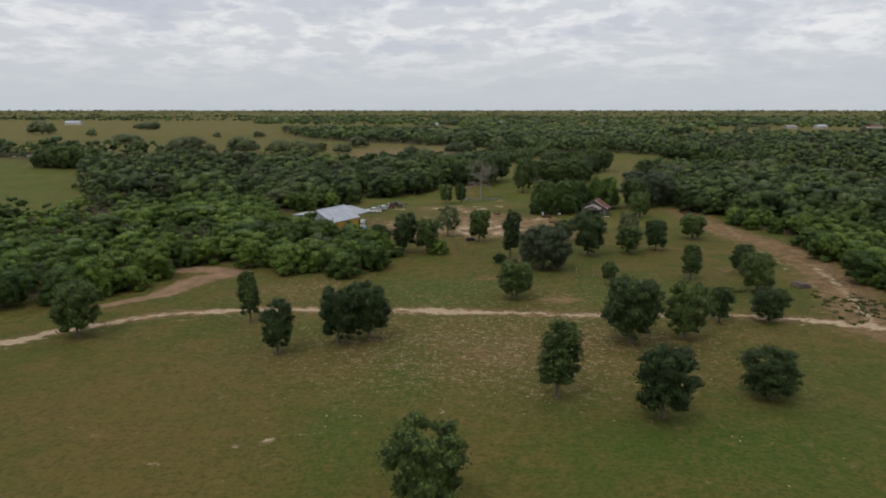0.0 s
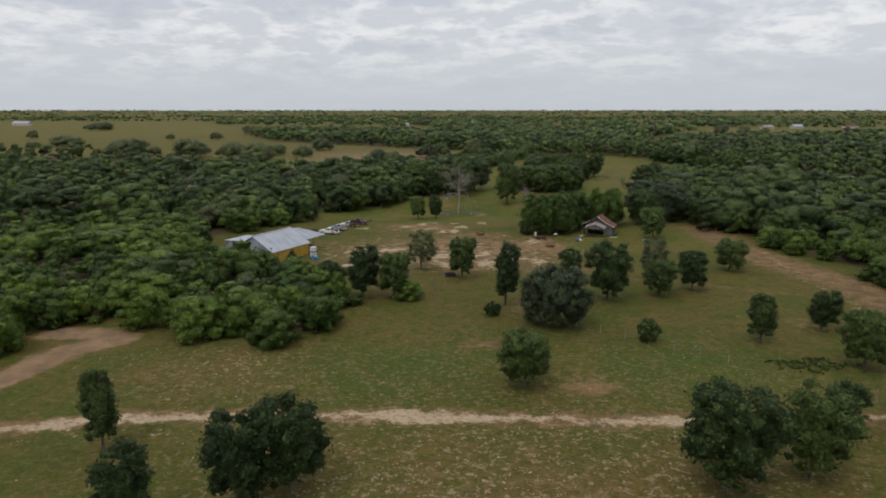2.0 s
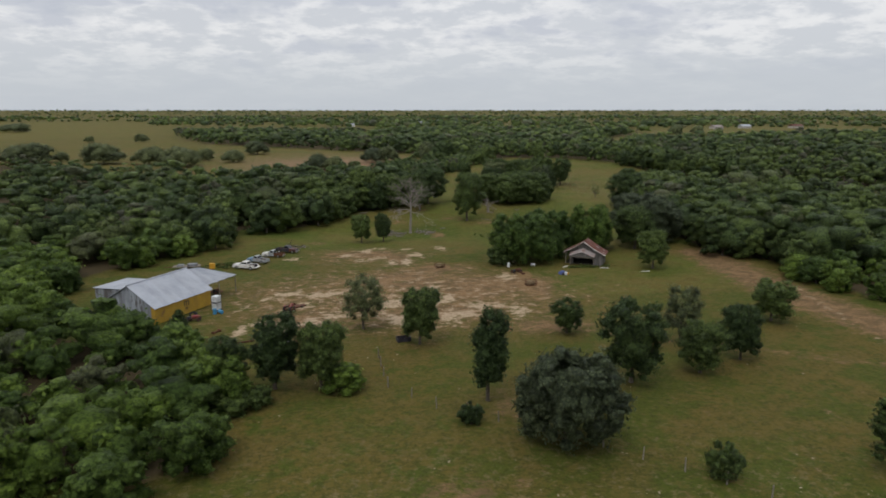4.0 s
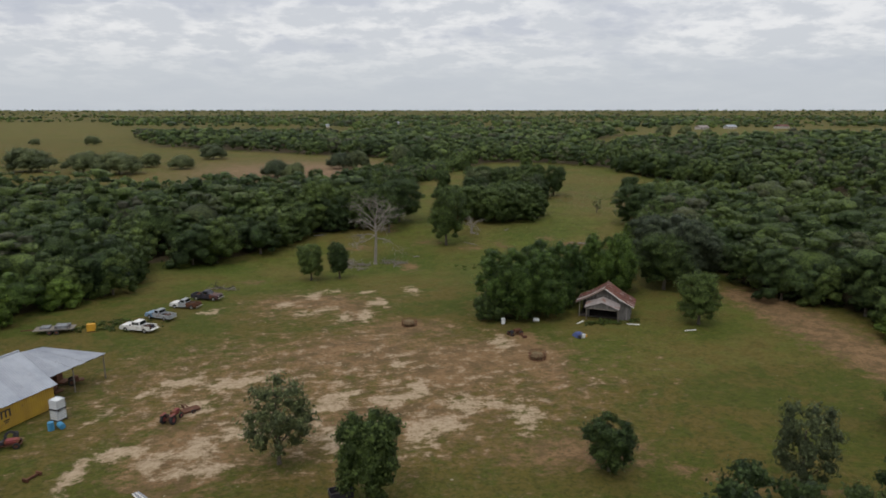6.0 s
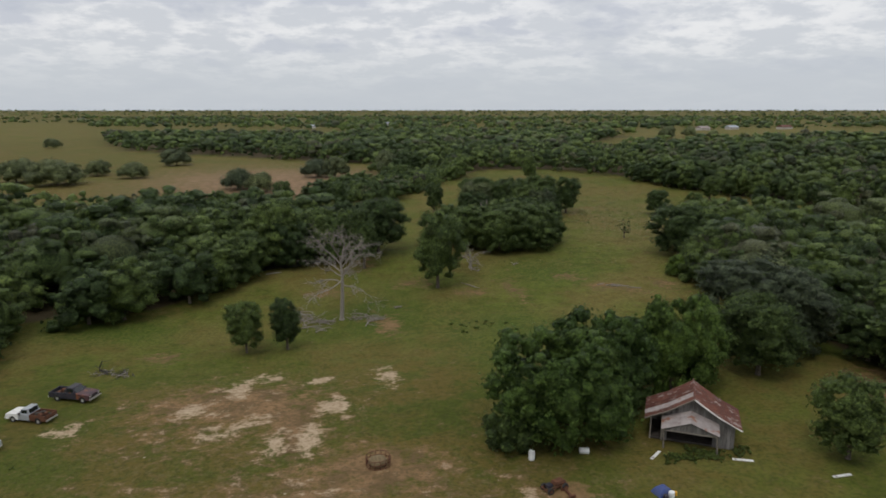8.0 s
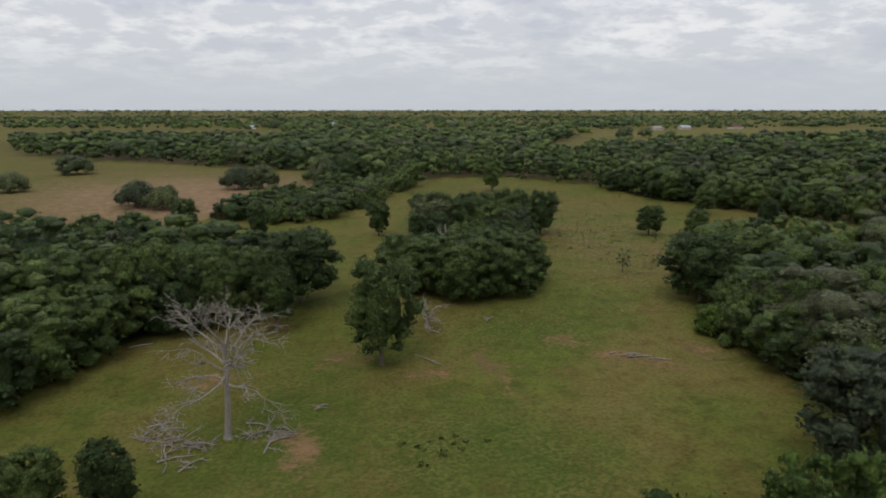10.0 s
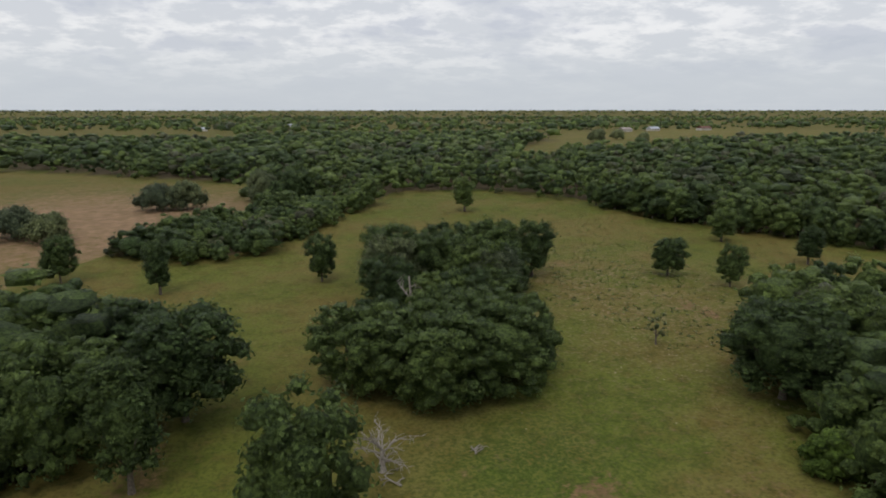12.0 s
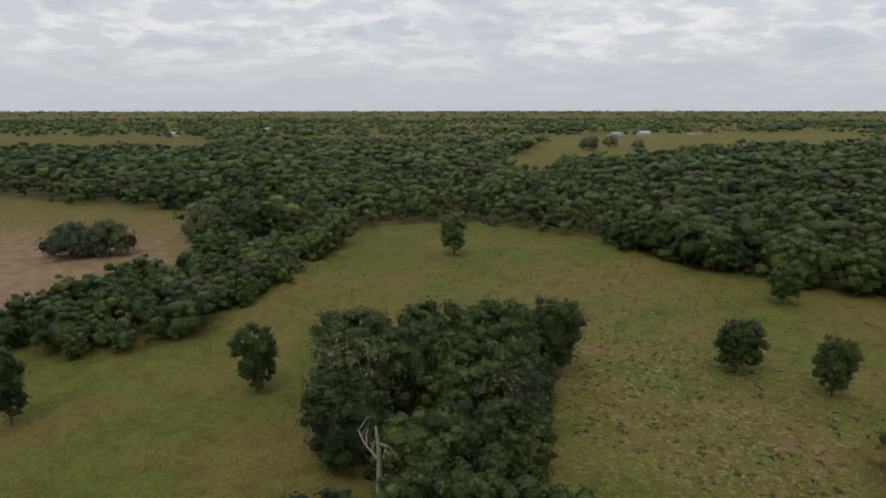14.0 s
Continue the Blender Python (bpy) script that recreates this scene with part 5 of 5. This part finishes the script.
def tyre_pile():
    rng = random.Random(8)
    for k in range(9):
        x, y = -25.4 + 0.35 * k * 0.866 * 0.9, 173.0 + 0.6 * k * 0.5
        root = thing("old_tyre", x + rng.uniform(0.7, 1.2), y + rng.uniform(-0.2, 0.2), rng.uniform(0, 360), "worn black tyre leaning by the yellow barn wall", "tyre", "tyres by the barn")
        bm = bmesh.new()
        r = rng.uniform(0.34, 0.55)
        disc(bm, (0, 0, 0), (0, 0, 1), r, 0.24, 18, r * 0.55)
        ob = part("tread", bm, RUBBER, root)
        tip = rng.choice((0, 0, 60, 70))
        ob.matrix_basis = pose(0, 0, 0.12 + r * math.sin(radians(tip)) * 0.92, tip, 0, 0)


tyre_pile()


def wreck(x, y, turn, mat, label, s=1.0):
    """The stripped frame of a small vehicle."""
    root = thing("vehicle_wreck", x, y, turn, label, "wreck")
    boxes("frame", [(-1.2 * s, 1.2 * s, -0.42 * s, -0.34 * s, 0.38, 0.46), (-1.2 * s, 1.2 * s, 0.34 * s, 0.42 * s, 0.38, 0.46),
                    (-1.2 * s, -1.1 * s, -0.34 * s, 0.34 * s, 0.38, 0.46), (1.1 * s, 1.2 * s, -0.34 * s, 0.34 * s, 0.38, 0.46)], RUSTED, root)
    bm = bmesh.new()
    box(bm, -0.2 * s, 1.0 * s, -0.4 * s, 0.4 * s, 0.47, 0.85 * s)
    bmesh.ops.bevel(bm, geom=bm.edges[:], offset=0.1, segments=2, affect="EDGES")
    part("body", bm, mat, root)
    boxes("seat", [(-0.9 * s, -0.35 * s, -0.25 * s, 0.25 * s, 0.47, 0.72 * s)], BLACK, root)
    for cx in (-0.8, 0.8):
        for q in (-1, 1):
            wheel(root, cx * s, q * 0.5 * s, 0.3, 0.2, rim=RUSTED)


wreck(-22.2, 173.7, 10, RED, "stripped red quad bike beside the barn")
wreck(-15.7, 160.9, 25, RUSTED, "rusted vehicle front end with red wheels", 1.15)


def axle(x, y, turn, length, label):
    root = thing("steel_beam", x, y, turn, label, "scrap")
    boxes("beam", [(-length / 2, length / 2, -0.09, 0.09, 0.05, 0.24)], RUSTED, root)
    boxes("bracket", [(-length / 2, -length / 2 + 0.15, -0.3, 0.3, 0.02, 0.32)], RUSTED, root)
    boxes("bracket", [(length / 2 - 0.15, length / 2, -0.3, 0.3, 0.02, 0.32)], RUSTED, root)


axle(-13.2, 162.6, 15, 3.0, "rusty steel beam on bare ground")
axle(-17.6, 167.6, 60, 1.4, "rusty scrap axle on bare ground")
wreck(33.1, 197.6, 20, RUSTED, "rusty red farm implement near the shade tree", 0.95)
axle(34.0, 196.7, 100, 1.4, "rusty bar beside the implement")


def pipes():
    for k in range(4):
        root = thing("pipe", -7.4 + 0.16 * k, 162.3 + 0.12 * k, -53 + 2 * k, "pale steel pipe lying in the yard", "pipe", "pipes in the yard")
        bm = bmesh.new()
        tube(bm, [(-1.6, 0, 0.07), (1.6 - 0.2 * k, 0, 0.07)], [0.06, 0.06], 8)
        part("tube", bm, GALV if k % 2 else WHITE, root)


pipes()


def flat_trailer():
    root = thing("flatbed_trailer", -31.6, 209.0, 4, "grey flatbed trailer loaded with scrap by the trees", "trailer")
    boxes("deck", [(-2.6, 2.6, -1.0, 1.0, 0.62, 0.72)], TIMBER, root)
    boxes("tongue", [(-4.4, -2.6, -0.06, 0.06, 0.5, 0.62)], RUSTED, root)
    boxes("scrap", [(0.2, 2.0, -0.8, 0.6, 0.72, 1.15), (-1.8, -0.6, -0.5, 0.7, 0.72, 0.98)], OLD_SHEET, root)
    for cx in (-0.4, 0.5):
        for q in (-1, 1):
            wheel(root, cx, q * 1.08, 0.34, 0.2, rim=RUSTED)


flat_trailer()


def crate():
    root = thing("fuel_box", -26.7, 208.9, 10, "yellow steel box standing in the grass", "box")
    bm = bmesh.new()
    box(bm, -0.55, 0.55, -0.4, 0.4, 0.08, 1.1)
    bmesh.ops.bevel(bm, geom=bm.edges[:], offset=0.04, segments=2, affect="EDGES")
    part("case", bm, CRATE, root)
    boxes("skid", [(-0.6, 0.6, -0.38, -0.28, 0, 0.08)], RUSTED, root)
    boxes("skid", [(-0.6, 0.6, 0.28, 0.38, 0, 0.08)], RUSTED, root)


crate()


def tarp_heap():
    root = thing("tarp_heap", 41.8, 195.6, 15, "blue tarp over a heap with pale junk", "tarp")
    bm = bmesh.new()
    bmesh.ops.create_grid(bm, x_segments=14, y_segments=12, size=1.0)
    for v in bm.verts:
        r = max(abs(v.co.x), abs(v.co.y))
        v.co.z = 0.62 * max(0, 1 - r ** 3) + 0.08 * noise.noise(v.co * 3.1) * (1 - r) + 0.03
        v.co.x *= 0.75
        v.co.y *= 0.6
    bmesh.ops.solidify(bm, geom=bm.faces[:], thickness=0.03)
    part("sheet", bm, TARP, root)
    for k, (x, y, s, mat) in enumerate(((0.2, -0.85, 0.26, PLASTIC), (-0.45, -0.9, 0.22, BLACK), (0.75, -0.7, 0.16, CRATE))):
        ob = thing("bucket", *(root.matrix_basis @ Vector((x, y, 0)))[:2], 30 * k, "pale bucket beside the tarp heap", "bucket")
        bm = bmesh.new()
        disc(bm, (0, 0, s), (0, 0, 1), s, s * 2, 14)
        part("shell", bm, mat, ob)


tarp_heap()
for bx, by, bt in ((58.5, 195.3, 3), (51.6, 199.2, -20), (44.2, 201.4, 40)):
    plank = thing("plank", bx, by, bt, "pale weathered plank lying in the grass", "plank")
    boxes("board", [(-0.9, 0.9, -0.14, 0.14, 0.02, 0.09)], WHITE, plank)
    boxes("batten", [(-0.7, -0.6, -0.16, 0.16, 0.09, 0.13)], TIMBER, plank)


# ---------------------------------------------------------------- dead trees and fallen wood
def limb(bm, rng, p, d, length, r, depth, droop):
    pts, radii = [p], [r]
    n = 4
    for k in range(n):
        d = (d + Vector((rng.uniform(-0.32, 0.32), rng.uniform(-0.32, 0.32), rng.uniform(-0.28, 0.24) - droop))).normalized()
        p = p + d * length / n
        pts.append(p)
        radii.append(r * (1 - 0.75 * (k + 1) / n) + 0.012)
    tube(bm, pts, radii, 6 if depth > 2 else 4)
    if depth > 0:
        for k in range(4):
            i = rng.choice((1, 2, 3, 4))
            q = (d + Vector((rng.uniform(-1, 1), rng.uniform(-1, 1), rng.uniform(-0.5, 0.7)))).normalized()
            limb(bm, rng, pts[i], q, length * rng.uniform(0.42, 0.66), max(radii[i] * 0.65, 0.015), depth - 1, droop)


def dead_tree(name, seed, x, y, h, r, limbs, label, depth=3, droop=0.03, first=0.28, reach=0.38, rise=0.45):
    rng = random.Random(seed)
    root = thing(name, x, y, 0, label, "dead tree")
    bm = bmesh.new()
    tube(bm, [(0, 0, -0.2), (0, 0, 0.4), (0.05 * h * 0.3, 0, h * 0.3), (0.02 * h, 0.02 * h, h * 0.55), (0.0, 0.05 * h, h * 0.78)],
         [r * 1.7, r * 1.05, r * 0.9, r * 0.7, r * 0.35], 9)
    part("trunk", bm, DEADWOOD, root)
    for k in range(limbs):
        bm = bmesh.new()
        t = k * 2.4 + rng.uniform(-0.4, 0.4)
        z = h * (first + (0.78 - first) * k / limbs)
        d = Vector((math.cos(t), math.sin(t), rise * (0.3 + 1.5 * k / limbs) + rng.uniform(-0.25, 0.25))).normalized()
        limb(bm, rng, Vector((0.02 * h * (z / h), 0.03 * h * (z / h), z)), d, h * reach * rng.uniform(0.75, 1.2), r * 0.40, depth, droop * (1 - 1.6 * k / limbs))
        part("branch", bm, DEADWOOD, root)


dead_tree("dead_tree", 4, 16.6, 253.2, 13.2, 0.34, 13, "tall bare grey dead tree with crooked branches", 3, 0.05, 0.44, 0.36, 0.62)
dead_tree("dead_snag", 9, 43.0, 277.4, 2.8, 0.30, 8, "short bleached dead snag with twisted branches", 2, 0.0, 0.3, 0.85, 0.6)
dead_tree("dead_snag", 12, 54.6, 311.8, 9.4, 0.3, 3, "bare broken snag standing in the copse", 1)


def fallen(x, y, turn, length, seed, label, count=4):
    rng = random.Random(seed)
    root = thing("fallen_branch", x, y, turn, label, "fallen wood", "fallen wood")
    bm = bmesh.new()
    tube(bm, [(-length / 2, 0, 0.1), (0, 0.15, 0.16), (length / 2, -0.1, 0.1)], [0.11, 0.09, 0.04], 6)
    part("stem", bm, DEADWOOD, root)
    for k in range(count):
        bm = bmesh.new()
        d = Vector((rng.uniform(-0.6, 1), rng.choice((-1, 1)), rng.uniform(0.0, 0.5))).normalized()
        limb(bm, rng, Vector((rng.uniform(-0.4, 0.4) * length, 0, 0.12)), d, length * rng.uniform(0.3, 0.5), 0.05, 1, 0.02)
        part("branch", bm, DEADWOOD, root)


for k, (x, y, t, n) in enumerate(((12.0, 250.0, 10, 3.4), (13.5, 248.4, 50, 3.0), (10.8, 251.8, 100, 3.2), (14.2, 252.4, -20, 3.0), (20.8, 250.6, 70, 3.6), (22.0, 251.4, 20, 2.6),
                                  (26.2, 257.5, 40, 1.8), (43.5, 275.5, 120, 2.4), (52.5, 278.0, 60, 1.8), (9.9, 257.6, 10, 3.4), (19.6, 255.1, -30, 3.0), (8.8, 256.4, 60, 3.0), (11.0, 256.2, 0, 2.6), (66.5, 261.0, 5, 2.8))):
    fallen(x, y, t, n, 40 + k, "bleached fallen branch on the grass")


def log(x, y, turn, length, r):
    root = thing("log", x, y, turn, "pale weathered log lying in the grass", "log", "fallen wood")
    bm = bmesh.new()
    tube(bm, [(-length / 2, 0, r * 0.8), (-length * 0.1, 0.12, r), (length * 0.3, -0.05, r), (length / 2, 0.1, r * 0.9)], [r, r * 0.95, r * 0.8, r * 0.5], 9)
    part("stem", bm, DEADWOOD, root)
    bm = bmesh.new()
    tube(bm, [(length * 0.1, 0, r), (length * 0.2, 0.5, r * 1.4)], [r * 0.4, r * 0.15], 6)
    part("stub", bm, DEADWOOD, root)


for row in ((40.6, 266.6, -60, 5.0, 0.10), (67.5, 260.0, -8, 3.4, 0.11), (69.5, 258.4, -25, 2.6, 0.10), (64.6, 262.0, 20, 1.6, 0.09), (4.0, 279.0, 20, 3.0, 0.12)):
    log(*row)

def brush_heap(x, y, seed, label, burnt=True):
    rng = random.Random(seed)
    root = thing("brush_heap", x, y, 0, label, "brush heap")
    for k in range(16):
        bm = bmesh.new()
        a = rng.uniform(0, math.tau)
        r = rng.uniform(0.1, 1.5)
        p = Vector((r * math.cos(a), r * 0.6 * math.sin(a), rng.uniform(0.03, 0.25)))
        limb(bm, rng, p, Vector((rng.uniform(-1, 1), rng.uniform(-1, 1), rng.uniform(-0.1, 0.25))).normalized(), rng.uniform(0.8, 1.8), 0.05, 1, 0.05)
        part("stick", bm, CHAR if burnt and k % 3 else DEADWOOD, root)


CHAR = worn("charred_wood", rgb(0.03, 0.028, 0.026), rgb(0.07, 0.062, 0.055), None, 0, 4.0, 0.9)
brush_heap(-12.8, 233.4, 3, "charred heap of sticks on burnt ground")
brush_heap(-10.9, 232.0, 5, "charred heap of sticks on burnt ground")
for k, (x, y) in enumerate(((11.6, 253.4), (13.6, 252.2), (19.4, 253.0), (21.6, 252.4), (9.6, 254.6))):
    brush_heap(x, y, 60 + k, "heap of bleached sticks under the dead tree", False)
brush_heap(29.1, 78.7, 7, "dark burnt sticks on scorched grass")

# a stack of cut logs by the road
for k in range(16):
    row, col = divmod(k, 6)
    stick = thing("firewood_log", 64.6 + 0.36 * col + 0.18 * row, 115.6 + 0.1 * col, 100 + (k * 37) % 9, "grey cut log in a stack by the road", "log", "log stack", 0.28 * row)
    bm = bmesh.new()
    tube(bm, [(-1.3, 0, 0.17), (0.2, 0.03, 0.18), (1.3, 0, 0.17)], [0.17, 0.165, 0.15], 8)
    part("stem", bm, BARK, stick)


# ---------------------------------------------------------------- fences
def fence(line, gap, label, wires=3):
    root = thing("fence", *line[0], 0, label, "fence")
    base = root.location.copy()
    posts = []
    for (ax, ay), (bx, by) in zip(line, line[1:]):
        n = max(1, round(math.hypot(bx - ax, by - ay) / gap))
        posts += [(ax + (bx - ax) * i / n, ay + (by - ay) * i / n) for i in range(n)]
    posts.append(line[-1])
    tops = []
    for k, (x, y) in enumerate(posts):
        z = float(land(x, y))
        q = Vector((x, y, z)) - base
        lean = 0.06 * math.sin(k * 3.7)
        bm = bmesh.new()
        tube(bm, [q + Vector((0, 0, -0.1)), q + Vector((lean, 0, 1.25 + 0.12 * math.sin(k * 2.1)))], [0.07, 0.055], 6)
        part("post", bm, TIMBER, root)
        tops.append(q)
    for w in range(wires):
        bm = bmesh.new()
        h = 0.4 + 0.35 * w
        tube(bm, [p + Vector((0, 0, h)) for p in tops], [0.008] * len(tops), 3)
        part("wire", bm, RUSTED, root)


fence([(1.7, 145.6), (5.7, 145.0), (10.5, 139.1), (22.1, 131.2), (30.3, 123.8), (40.1, 114.2)], 3.4, "leaning grey post and wire fence through the grass")
fence([(4.9, 154.7), (5.3, 148.5), (5.7, 145.2)], 3.0, "short grey post and wire fence by the yard")
fence([(51.0, 103.0), (58.0, 99.5), (64.5, 97.5), (69.0, 101.0), (73.5, 116.0), (78.0, 130.0)], 3.6, "grey post and wire fence beside the road", 4)

# ---------------------------------------------------------------- far buildings
def far_house(x, y, turn, w, d, h, wall, roof_mat, label):
    root = thing("far_building", x, y, turn, label, "building")
    body = boxes("wall", [(-w / 2, w / 2, -d / 2, d / 2, -1.5, h)], wall, root)
    bm = bmesh.new()
    v = [bm.verts.new(p) for p in ((-w / 2 - 0.4, -d / 2 - 0.4, h), (w / 2 + 0.4, -d / 2 - 0.4, h), (w / 2 + 0.4, d / 2 + 0.4, h), (-w / 2 - 0.4, d / 2 + 0.4, h),
                                   (-w / 2 - 0.4, 0, h + d * 0.28), (w / 2 + 0.4, 0, h + d * 0.28))]
    for f in ((0, 1, 5, 4), (2, 3, 4, 5), (1, 2, 5), (3, 0, 4), (3, 2, 1, 0)):
        bm.faces.new([v[i] for i in f])
    part("roof", bm, roof_mat, root)
    for k in (-1, 0, 1):
        boxes("window", [(k * w * 0.3 - 0.6, k * w * 0.3 + 0.6, -d / 2 - 0.06, -d / 2 + 0.02, 1.0, 2.3)], GLASS, body)


far_house(505, 965, 20, 18, 9, 3, BRICK, GREY_ROOF, "long white farm building far across a field")
far_house(560, 985, 10, 16, 9, 3, BRICK, GALV, "pale farm building far across a field")
far_house(640, 985, 15, 20, 10, 3, BRICK, RUSTY_ROOF, "brown roofed farm building far across a field")
far_house(-7, 1150, 5, 11, 7, 3, WHITE, GALV, "small white house among far trees")
far_house(120, 1300, -10, 14, 8, 3, WHITE, GALV, "white barn among far trees")
far_house(-640, 1180, 0, 26, 12, 4, BRICK, GALV, "long pale shed beyond a far pasture")

# ---------------------------------------------------------------- ground cover, pale stones and weeds
def sprinkle(name, label, category, rng, pts, shape, mat, lo, hi):
    """Many small copies of a shape in one mesh."""
    sv, sf = shape[:2]
    n = len(pts)
    s = rng.uniform(lo, hi, n)
    g = rng.uniform(0, math.tau, n)
    c, d = np.cos(g) * s, np.sin(g) * s
    v = np.empty((n, len(sv), 3))
    wide = rng.uniform(0.7, 1.5, n)
    v[:, :, 0] = (sv[None, :, 0] * c[:, None] * wide[:, None] - sv[None, :, 1] * d[:, None]) + pts[:, 0, None]
    v[:, :, 1] = (sv[None, :, 0] * d[:, None] * wide[:, None] + sv[None, :, 1] * c[:, None]) + pts[:, 1, None]
    v[:, :, 2] = sv[None, :, 2] * s[:, None] + land(pts[:, 0], pts[:, 1])[:, None] - 0.02
    f = sf[None] + (np.arange(n) * len(sv))[:, None, None]
    tagged(new(name, quads_mesh(name, v.reshape(-1, 3), f.reshape(-1, 4), mat, np.tile(shape[2], (n, 1)) if len(shape) > 2 else None)), label, category, kind="stuff")


def tuft_shape(seed, blades, spread_, h):
    rng = np.random.default_rng(seed)
    t = rng.uniform(0, math.tau, blades)
    r = rng.uniform(0, spread_, blades)
    base = np.stack([r * np.cos(t), r * np.sin(t), 0 * t], 1)
    out = np.stack([np.cos(t), np.sin(t), 0 * t], 1)
    side = np.stack([-np.sin(t), np.cos(t), 0 * t], 1) * rng.uniform(0.10, 0.2, blades)[:, None]
    up = np.array([0, 0, 1.0]) * (h * rng.uniform(0.3, 0.8, blades))[:, None]
    tip = base + out * 0.55 * rng.uniform(0.6, 1.2, blades)[:, None] + up
    v = np.stack([base - side, base + side, tip + side * 0.7, tip - side * 0.7], 1).reshape(-1, 3)
    soft = np.repeat(out * 0.5 + np.array([0, 0, 1.0]), 4, axis=0)
    return v, np.arange(len(v)).reshape(-1, 4), soft / np.linalg.norm(soft, axis=1)[:, None]


grng = np.random.default_rng(77)


def cluster(n, cx, cy, sx, sy):
    return np.stack([grng.normal(cx, sx, n), grng.normal(cy, sy, n)], 1)


CLOD = core_shape(1)
stone_shape = (CLOD[0] * np.array([1, 0.7, 0.16]) + np.array([0, 0, 0.04]), CLOD[1])
pts = np.concatenate([cluster(420, 12, 96, 22, 9), cluster(420, 9, 84, 15, 6), cluster(160, -4, 72, 14, 6), cluster(220, -26, 116, 9, 6), cluster(260, 24, 114, 16, 9),
                      cluster(120, 10, 178, 22, 12), cluster(120, 80, 292, 10, 8), cluster(120, 30, 150, 25, 20), cluster(60, 20, 62, 16, 6)])
sprinkle("field_stones", "pale stones and bare clods strewn over the pasture", "stones", grng, pts[is_open(pts[:, 0], pts[:, 1])], stone_shape, STONE, 0.04, 0.20)
pts = np.concatenate([np.stack([grng.uniform(55, 150, 3000), grng.uniform(285, 430, 3000)], 1), cluster(700, 84, 320, 12, 22), cluster(500, 95, 340, 16, 20)])
near_copse = np.hypot(pts[:, 0] - 62, (pts[:, 1] - 298) * 0.75) < 22
sprinkle("weed_clumps", "small green weed clumps dotting the back pasture", "weeds", grng, pts[inside(BACK, pts[:, 0], pts[:, 1]) & ~near_copse], tuft_shape(3, 9, 0.35, 0.42), WEED, 0.18, 0.5)
pts = np.concatenate([cluster(55, 48.6, 200.5, 2.4, 0.5), cluster(150, 70, 103, 5, 4), cluster(70, 49, 113, 2.4, 1.0), cluster(90, -24, 211, 3.4, 1.5), cluster(14, 37, 245, 2.5, 1.2)])
sprinkle("weeds", "rank green weeds in the grass", "weeds", grng, pts[is_open(pts[:, 0], pts[:, 1])], crown(4, 0.7, 1.3, "round", 4, 30, 0.24, 0.0, 0.0, DOME), WEED, 0.3, 0.8)
def hollow(name, x0, y0, rx, ry, mat, label, category):
    """A flat pool with an uneven rim, lying just over the ground."""
    bm = bmesh.new()
    ring = []
    level = float(land(x0, y0)) + 0.05
    for k in range(40):
        t = k * math.tau / 40
        r = 1 + 0.22 * math.sin(3 * t + 1) + 0.1 * math.sin(7 * t)
        x, y = x0 + rx * r * math.cos(t), y0 + ry * r * math.sin(t)
        ring.append(bm.verts.new((x, y, max(level, float(land(x, y)) + 0.05))))
    mid = bm.verts.new((x0, y0, level))
    for a, b in zip(ring, ring[1:] + ring[:1]):
        bm.faces.new((mid, a, b))
    tagged(part(name, bm, mat), label, category, kind="structure")


POND, pt, pb = material("pond_water", 0.06)
pb.inputs["Base Color"].default_value = rgb(0.035, 0.035, 0.028)
pb.inputs["Specular IOR Level"].default_value = 0.5
hollow("mud_hollow", 0.5, 284.5, 10, 4.6, WATER, "dark muddy hollow in the shade of trees", "mud")
hollow("pond", -264, 404, 20, 6, POND, "small still pond beyond the far paddock", "pond")
